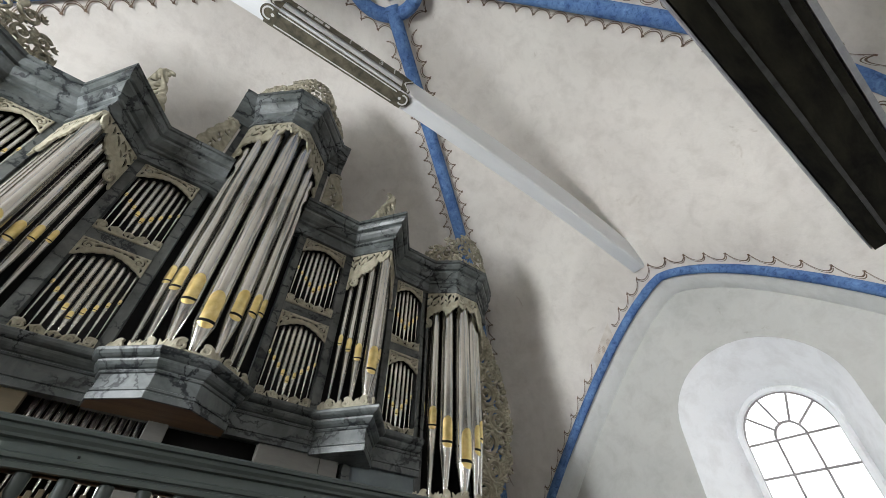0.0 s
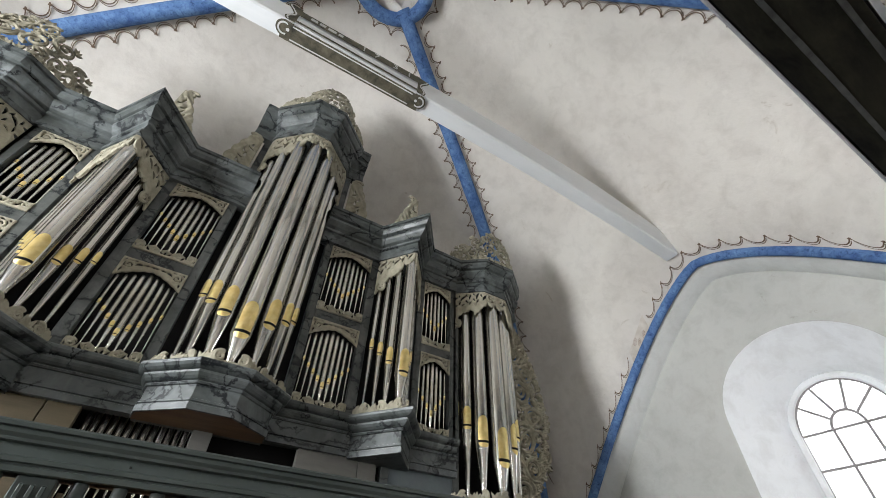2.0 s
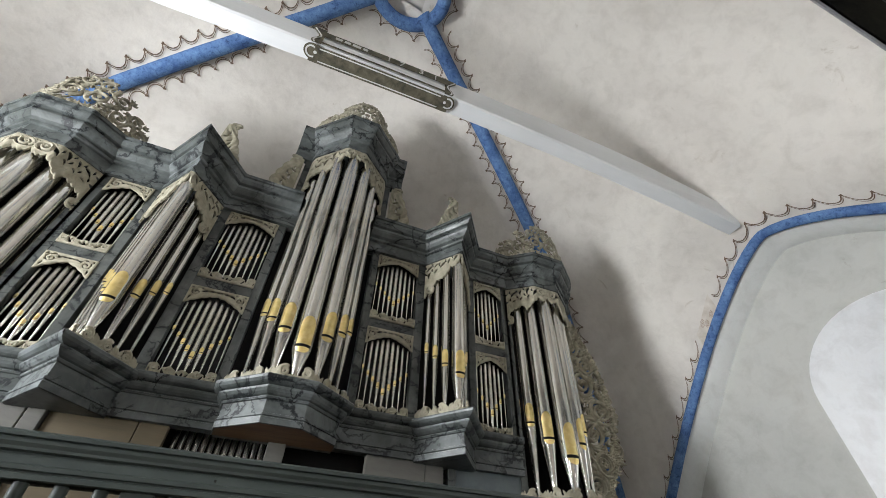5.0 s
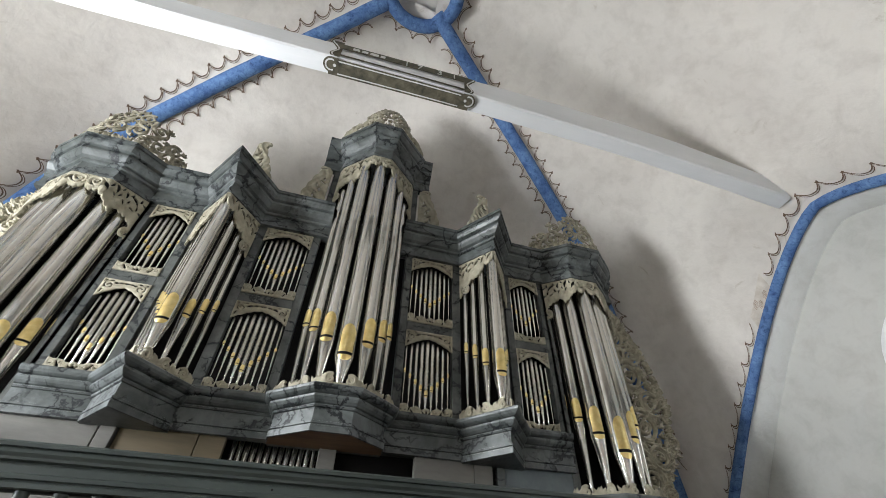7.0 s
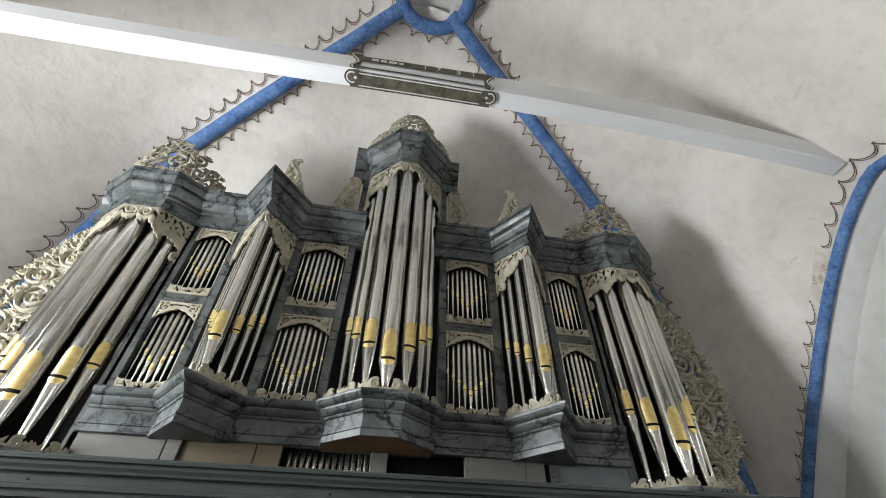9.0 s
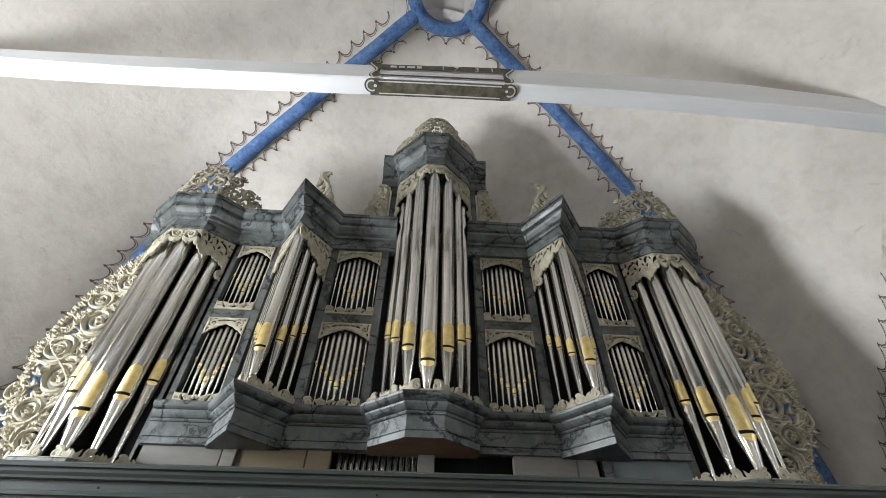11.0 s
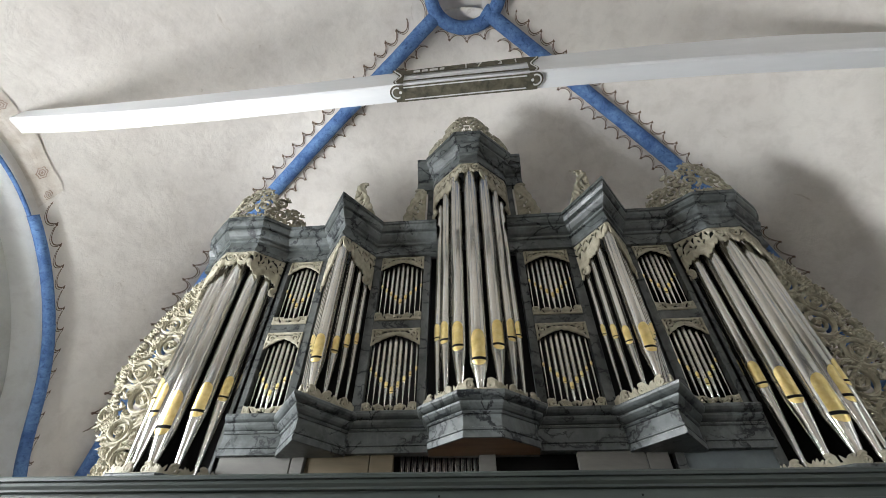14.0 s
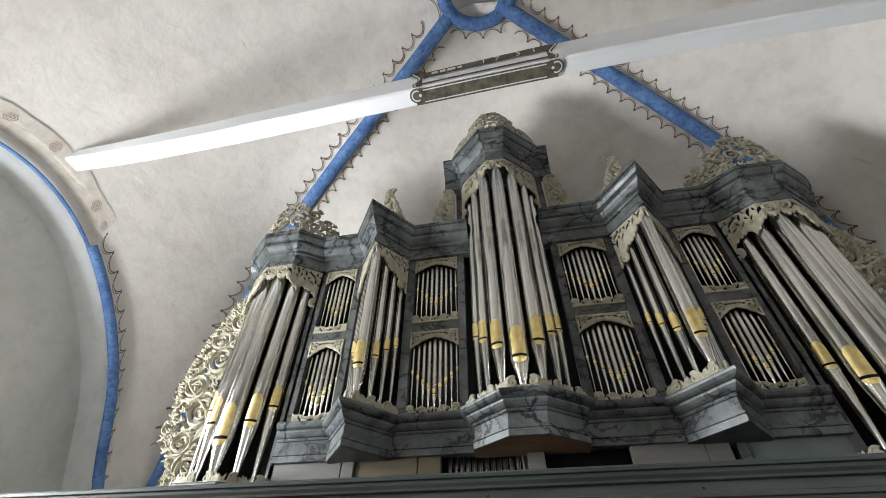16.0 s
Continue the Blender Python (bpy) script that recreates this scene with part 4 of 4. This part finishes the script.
def tower_shade(plan, z_top, mid, side, holes, name="pipe_shade", foot=False):
    """Pierced carving that follows the plan of a tower, hanging from z_top or, as a foot strip, standing on it."""
    total, at = on_plan(plan, 0.012 if foot else -0.012)
    half = total / 2
    rg = random.Random(len(plan) * 7 + int(z_top * 10))
    rolls, gaps, leaves = [], [], []
    if foot:
        n = 3
        for i in range(n):
            c = (i + 0.36) / n * half
            rolls.append((c, 0.040, 0.031, 0.011, 1 if i % 2 else -1, 0.9))
            leaves += fan(c + 0.36 * half / n, 0.012, 0.040, 0.020, 2.2, 3, 0.7)
            leaves += fan(c + 0.50 * half / n, 0.01, 0.038, 0.020, 0.9, 3, 0.7)
    else:
        if len(plan) > 3:
            rolls.append((0.062, 0.058, 0.050, 0.013, 1, 2.4))
        rolls.append((half - 0.06, side * 0.88, 0.040, 0.012, -1, 4.2))
        for i in range(holes):
            c = (i + 0.75) / (holes + 0.3) * half
            hh = mid + (0.72 * side - mid) * (c / half) ** 1.1
            for row in ((0.26, 0.60) if hh > 0.17 else (0.42,)):
                lean = rg.uniform(0.5, 1.5)
                big = rg.uniform(0.75, 1.5)
                gaps.append((c, hh * row, 0.034 * big, 0.0135 * big, lean))
                gaps.append((c + 0.030, hh * row - 0.022, 0.024, 0.0115, lean + 0.9))

    leaf = 0.60 * side + 0.02

    def edge(A):
        """Lower edge: on the wider towers a large leaf hangs in the middle of each half and a strip runs down the side."""
        t = A / half
        if len(plan) > 3 and not foot:
            return np.interp(t, [0, 0.14, 0.34, 0.50, 0.57, 0.74, 0.86, 0.90, 1], [mid, mid + 0.012, 0.62 * leaf, leaf, 0.78 * leaf, 0.80 * leaf, 0.95 * leaf, side, side])
        return mid + (side - mid) * t ** 1.25

    def field(U, V):
        A = np.abs(U)
        if foot:
            out = 0.018 - V
            for q in leaves:
                out = np.maximum(out, -dart(A, V, *q))
        else:
            fingers = 0.046 * np.abs(np.sin(A * 21 + 1.2 * np.sin(A * 9))) ** 0.7 + 0.015 * np.abs(np.sin(A * 88)) - 0.026
            out = edge(A) + fingers - V
            for q in gaps:
                out = np.minimum(out, dart(A, V, *q))
        for cu, cv, r, w, hand, start in rolls:
            ring = np.hypot(A - cu, V - cv)
            out = np.where(ring < r * 1.1, np.minimum(out, -0.002), out)
            out = np.maximum(out, coil(A, V, cu, cv, r, w, 1.6, hand, start, 3))
        return np.minimum(np.minimum(out, V), half - A)

    def carve(u, v):
        a = abs(u)
        if any(math.hypot(a - q[0], v - q[1]) < q[2] * 1.25 for q in rolls):
            return 1.0
        ridge = 0.5 + 0.5 * math.sin(70 * a + 26 * v + 2.0 * math.sin(19 * v))
        return 0.75 * ridge if foot or v > edge(a) - 0.10 else 0.05
    sign = 1 if foot else -1
    return pierced(name, field, -half, half, 0, max(mid, side) + 0.05, 0.0052, 0.014, lambda u, v, d: (*at(u, d), z_top + sign * v), CARVED, organ, "pierced acanthus carving in dull stone colour", 0.005 if foot else 0.008, carve)


tower_shade(C_PLAN, 5.03, 0.10, 0.52, 6)
tower_shade(C_PLAN, 2.56, 0.085, 0.085, 9, "pipe_foot_carving", True)
for sx in (-1, 1):
    tower_shade(v_plan(sx), 4.05, 0.07, 0.36, 5)
    tower_shade(v_plan(sx), 2.56, 0.095, 0.10, 7, "pipe_foot_carving", True)
    tower_shade(t_plan(sx), 4.05, 0.12, 0.42, 6)
    tower_shade(t_plan(sx), 2.13, 0.09, 0.08, 8, "pipe_foot_carving", True)


WING_EDGE = ([2.0, 2.15, 2.3, 2.5, 2.72, 2.95, 3.17, 3.49, 3.74, 3.95, 4.12], [0.26, 0.29, 0.30, 0.40, 0.47, 0.52, 0.48, 0.40, 0.26, 0.17, 0.05])


def carving(ob, label, category, group):
    """A carving that stands on or beside the case as a thing of its own."""
    ob.parent = None
    return tagged(ob, label, category, group)


def wing(sx):
    """Large openwork acanthus wing beside a corner tower: scrolls that branch from a winding stem, with leaves."""
    rg = random.Random(21)
    coils, leaves = [], []
    inner = lambda z: 0.035 + 0.02 * math.sin(z * 7)
    z, hand = 3.86, 1
    while z > 2.12:
        wide = float(np.interp(z, *WING_EDGE))
        r = 0.25 * wide + 0.022 if hand > 0 else 0.17 * wide + 0.03
        cu = wide * (0.40 if hand > 0 else 0.64)
        coils.append((cu, z, r, 0.011 + 0.013 * wide, hand, 1.4 if hand > 0 else 4.2, 2.3))
        leaves += fan(cu, z, 0.022, 0.014, z * 5, 5, 1.25)
        for k in range(10):
            a = 0.63 * k + rg.uniform(-0.15, 0.15)
            leaves += fan(cu + (r + 0.012) * math.cos(a), z + (r + 0.012) * math.sin(a), 0.046, 0.015, a + 0.75, 3, 0.55)
        if wide > 0.2:
            q = 0.052 + 0.03 * wide
            cv = z - 0.85 * r
            cw = wide - 0.06 if hand > 0 else 0.075
            coils.append((cw, cv, q, 0.011, -hand, rg.uniform(0, 6), 1.8))
            leaves += fan(cw, cv - q, 0.050, 0.016, -1.2 + 0.6 * hand, 3, 0.6)
        z, hand = z - 1.62 * r - 0.02, -hand
    z = 2.08
    while z < 4.06:
        w = float(np.interp(z, *WING_EDGE))
        if w > 0.12:
            coils.append((w - 0.030, z, 0.030, 0.0105, rg.choice((-1, 1)), rg.uniform(0, 6), 1.3))
        leaves += fan(w - 0.055, z + 0.035, 0.040, 0.016, rg.uniform(0.3, 0.9), 2, 0.6)
        leaves += fan(inner(z) + 0.01, z + 0.03, 0.048, 0.014, rg.uniform(0.3, 1.3), 2, 0.7)
        if w > 0.3:
            leaves += fan(w * rg.uniform(0.3, 0.8), z + 0.02, 0.042, 0.013, rg.uniform(-0.6, 2.0), 3, 0.6)
        z += 0.066

    def field(U, V):
        out = np.full(U.shape, -1.0)
        for q in leaves:
            near = (np.abs(U - q[0]) < 0.09) & (np.abs(V - q[1]) < 0.09)
            out[near] = np.maximum(out[near], -dart(U[near], V[near], *q))
        for cu, cv, r, w, hand, start, turns in coils:
            ring = np.hypot(U - cu, V - cv)
            out = np.where(ring < r * 0.84, np.minimum(out, -0.003), out)
            out = np.maximum(out, coil(U, V, cu, cv, r, w, turns, hand, start, 3))
        for q in leaves:
            if any(math.hypot(q[0] - c[0], q[1] - c[1]) < 0.03 for c in coils):
                out = np.maximum(out, -dart(U, V, *q))
        stem = np.minimum(0.016 - np.abs(U - (0.035 + 0.02 * np.sin(V * 7))), 4.1 - V)
        wave = np.interp(V, *WING_EDGE) * (0.52 + 0.30 * np.sin((V - 2.0) * 7.5))
        vine = np.minimum(0.014 - np.abs(U - wave) * 0.75, 4.0 - V)
        return np.maximum(np.maximum(out, stem), vine)

    def carve(u, v):
        for cu, cv, r, w, hand, start, turns in coils:
            d = math.hypot(u - cu, v - cv)
            if d < r + w:
                return 0.75 + 0.25 * math.sin(260 * d)
        return 0.40 + 0.30 * math.sin(120 * u + 70 * v + 3 * math.sin(15 * v))
    o = pierced("carved_wing", field, 0.0, 0.60, 2.02, 4.12, 0.0062, 0.022, lambda u, v, d: (sx * (2.41 + u), 0.035 - d, v), CARVED, organ, "", 0.026, carve)
    return carving(o, "large stone-coloured openwork acanthus wing beside the corner tower", "carving", "carved wings of the organ")


for sx in (-1, 1):
    wing(sx)


def crest(plan, z, high, lean):
    """Openwork crown of leaves and scrolls that closes in above a tower."""
    total, at = on_plan(plan, 0.085)
    rg = random.Random(int(z * 100))
    half = total / 2
    rolls, leaves = [], []
    for a, v, r, hand in ((0.085, 0.74, 0.075, 1), (0.10, 0.36, 0.085, -1), (0.25, 0.56, 0.080, 1), (0.30, 0.22, 0.075, -1), (0.42, 0.36, 0.065, 1), (0.50, 0.16, 0.055, -1), (0.58, 0.26, 0.05, 1)):
        if a < half - 0.03:
            rolls.append((a, v * high, r, hand, rg.uniform(0, 6)))
            for k in range(4):
                t = rg.uniform(0, 6.28)
                leaves += fan(a + r * math.cos(t), v * high + r * math.sin(t), 0.040, 0.013, t + 0.6, 3, 0.6)
    for k in range(9):
        leaves += fan(0.03 + k * half / 9, 0.012, 0.052, 0.015, 1.57 + rg.uniform(-0.5, 0.5), 3, 0.5)
    leaves += fan(0.0, high * 0.86, 0.06, 0.018, 1.57, 5, 0.5)

    def field(U, V):
        A = np.abs(U)
        out = 0.02 - V
        for q in leaves:
            out = np.maximum(out, -dart(A, V, *q))
        for cu, cv, r, hand, start in rolls:
            ring = np.hypot(A - cu, V - cv)
            out = np.where(ring < r * 0.9, np.minimum(out, -0.003), out)
            out = np.maximum(out, coil(A, V, cu, cv, r, 0.0155, 1.6, hand, start, 3))
        top = high * (1 - 0.62 * (A / half) ** 1.7) + 0.035 * np.abs(np.sin(A * 34)) - 0.03
        return np.minimum(np.minimum(out, top - V), half - 0.01 - A)
    cx = sum(p[0] for p in plan) / len(plan)

    def place(u, v, d):
        x, y = at(u, d)
        k = 1 - lean * (v / high) ** 1.6
        return cx + (x - cx) * k, y * k + 0.06 * (1 - k), z + v

    def carve(u, v):
        return 0.55 + 0.45 * math.sin(80 * u + 4 * math.sin(23 * v))
    o = pierced("carved_crest", field, -half, half, 0.0, high * 1.05, 0.0072, 0.016, place, CARVED, organ, "", 0.015, carve)
    return carving(o, "openwork carved crown of leaves on a tower cornice", "carving", "carved crowns of the organ")


crest(C_PLAN, 5.45, 0.50, 0.16)
for sx in (-1, 1):
    crest(t_plan(sx), 4.41, 0.56, 0.18)


def finial(cx, y, z, wide, high, hand, name="finial", belly=0.8):
    """A carved leaf with one upright edge, curling over at the top, pierced and ribbed."""
    rg = random.Random(int(high * 100) + int(wide * 1000))
    holes = [(wide * rg.uniform(0.18, 0.55), high * (0.08 + 0.085 * k), rg.uniform(0.8, 1.2), rg.uniform(0.4, 1.6)) for k in range(8)]

    def field(U, V):
        t = np.clip(V / high, 0, 1)
        w = wide * (1 - t) ** belly * 0.92 + 0.028 + 0.016 * np.abs(np.sin(V * 26))
        out = np.minimum(np.minimum(U - 0.006, w - U), np.minimum(V - 0.001, high * 0.93 - V))
        for c, d, k, turn in holes:
            e = wide * (1 - d / high) ** belly + 0.02
            out = np.minimum(out, dart(U, V, e * (c / wide + 0.12), d, 0.034 * k, 0.016 * k, turn))
        return np.maximum(out, coil(U, V, wide * 0.30, high * 0.90, high * 0.085, 0.014, 1.3, 1, 0.4, 5))

    def carve(u, v):
        return 0.55 + 0.45 * math.sin(95 * u + 5 * math.sin(16 * v))
    o = pierced(name, field, 0.0, wide * 1.1, 0.0, high * 1.02, 0.0065, 0.018, lambda u, v, d: (cx + hand * u, y - d, z + v), CARVED, organ, "", 0.007, carve)
    return carving(o, "stone-coloured carved leaf scroll standing on the organ cornice", "carving", "carved scrolls on the cornice")


for sx in (-1, 1):
    finial(sx * 1.20, -0.20, 4.41, 0.24, 0.55, -sx)
    finial(sx * 0.47, -0.01, 4.42, 0.25, 0.62, sx, "scroll_bracket", 0.5)

# lower case behind the rail
part("panel", box(-1.84, -1.30, 0.0, 0.05, 1.2, 2.29, 0.003), GREYPANEL, organ, "grey-green washed wooden panel")
part("post", box(-1.285, -1.20, -0.02, 0.05, 1.2, 2.29, 0.003), GREYPANEL, organ)
part("panel", box(-1.19, -0.76, 0.0, 0.05, 1.2, 2.29, 0.003), PANEL, organ, "pale bare wooden panel with a small hook")
part("panel", box(-0.755, -0.60, 0.0, 0.05, 1.2, 2.29, 0.003), PANEL, organ)
hook = [Vector((-1.06 + 0.012 * i + 0.0, -0.004 - 0.012 * math.sin(i * 0.5), 2.12 - 0.010 * i + 0.02 * math.sin(i * 0.9))) for i in range(8)]
hv, hf = tube(hook, 0.008, 0.008, lambda i: Vector((0, -1, 0)), 6)
raw("hook", hv, hf, OAK, organ)
part("post", box(-0.035, 0.075, -0.02, 0.06, 1.2, 2.287, 0.003), GREYPANEL, organ, "plain grey wooden post")
part("panel", box(0.60, 1.02, -0.01, 0.05, 1.2, 2.29, 0.003), GREYPANEL, organ, "grey washed wooden panel")
part("panel", box(1.023, 1.16, -0.01, 0.05, 1.2, 2.29, 0.003), GREYPANEL, organ)
part("post", box(1.20, 1.26, 0.0, 0.05, 1.2, 2.29, 0.003), CASE_SHADED, organ)
part("panel", box(1.262, 1.84, 0.01, 0.05, 1.2, 2.29, 0.003), BLUEPANEL, organ, "blue-grey painted panel")
part("pipe_board", box(-0.60, -0.04, 0.08, 0.28, 1.2, 1.865, 0.004), ORANGE, organ, "orange-brown wooden board that holds small pipes")
for i in range(13):
    x = -0.575 + 0.043 * i
    part("pipe_block", box(x - 0.013, x + 0.013, 0.055, 0.08, 1.845, 1.90 - 0.012 * (i % 2), 0.003), PANEL, organ)
    pipe(x, 0.20, 1.868, 2.07 + 0.004 * (i % 3), 2.50, 0.0165, TIN_SMALL, 1.3)
part("pipe_board", box(0.09, 0.58, 0.10, 0.28, 1.2, 1.80, 0.004), ORANGE, organ)
for i in range(11):
    x = 0.115 + 0.043 * i
    part("pipe_block", box(x - 0.013, x + 0.013, 0.075, 0.10, 1.785, 1.835 - 0.012 * (i % 2), 0.003), PANEL, organ)
    pipe(x, 0.20, 1.803, 2.03, 2.15 - 0.01 * (i % 3), 0.0165, TIN_SMALL, 0.8)
# rounded grey block on the case top beside the crown
path = [Vector((1.68, 0.02 + 0.05 * k, 4.50)) for k in range(5)]
dv, df = tube(path, 0.16, 0.17, lambda i: Vector((0, 0, 1)), 16)
drum = raw("round_block", dv, df, GREYPANEL, None, smooth=False)
tagged(drum, "grey rounded wooden block on top of the organ case", "block")

# ---- balustrade of the organ loft ----
bal = thing("balustrade", "grey-green painted wooden balustrade with a moulded handrail", "balustrade")
HANDRAIL = [(0.0, 1.785), (0.012, 1.787), (0.014, 1.803), (0.004, 1.806), (0.004, 1.811), (0.018, 1.814), (0.02, 1.828), (0.014, 1.831), (0.014, 1.858), (0.0, 1.861), (0.0, 1.868), (0.026, 1.871), (0.028, 1.880), (0.038, 1.892), (0.040, 1.902), (0.030, 1.904), (0.030, 1.908), (0.048, 1.910), (0.05, 1.922), (0.04, 1.930), (-0.02, 1.932)]
moulding("handrail", [(-4.42, -0.95), (4.42, -0.95)], HANDRAIL, RAIL, bal, "moulded grey-green handrail", back_y=-0.90)
part("handrail_back", box(-4.42, 4.42, -0.945, -0.86, 1.785, 1.928, 0.004), RAIL, bal)
part("bottom_rail", box(-4.42, 4.42, -0.97, -0.87, 0.85, 0.95, 0.006), RAIL, bal)
part("plinth", box(-4.42, 4.42, -0.96, -0.88, 0.0, 0.85, 0.006), RAIL, bal)


POSTS = [-3.44, -1.94, -0.44, 1.06, 2.56]
for x in POSTS:
    post = part("post", box(x - 0.055, x + 0.055, -0.935, -0.87, 0.95, 1.786, 0.004), RAIL, bal)
    for dx in (-0.03, 0.0, 0.03):
        part("fillet", box(x + dx - 0.007, x + dx + 0.007, -0.943, -0.934, 1.0, 1.76, 0.002), RAIL, post)


def baluster_mesh():
    prof = [(0.030, 0.95), (0.030, 1.0), (0.018, 1.02), (0.026, 1.05), (0.034, 1.14), (0.030, 1.24), (0.017, 1.36), (0.022, 1.38), (0.017, 1.40), (0.030, 1.52), (0.034, 1.60), (0.024, 1.68), (0.016, 1.71), (0.028, 1.73), (0.028, 1.787)]
    verts, faces, n = [], [], 12
    for r, z in prof:
        r *= 0.85
        verts += [(r * math.cos(2 * math.pi * k / n), r * math.sin(2 * math.pi * k / n), z) for k in range(n)]
    for j in range(len(prof) - 1):
        for k in range(n):
            faces.append((j * n + k, j * n + (k + 1) % n, (j + 1) * n + (k + 1) % n, (j + 1) * n + k))
    me = bpy.data.meshes.new("baluster")
    me.from_pydata(verts, [], faces)
    me.materials.append(RAIL)
    me.polygons.foreach_set("use_smooth", [True] * len(me.polygons))
    return me


bmesh_data = baluster_mesh()
for i in range(70):
    x = -4.16 + 0.12 * i
    if min(abs(x - p) for p in POSTS) < 0.085:
        continue
    o = new("baluster", bmesh_data)
    o.parent = bal
    o.location = (x, -0.905, 0)

# small peg holes along the face of the handrail, their shade as black blocks
for x in (-3.05, -2.3, -1.32, -0.2, 0.62, 1.75, 2.9):
    part("peg_hole", box(x - 0.004, x + 0.004, -0.966, -0.962, 1.84, 1.848, 0.001), BLACK, bal)
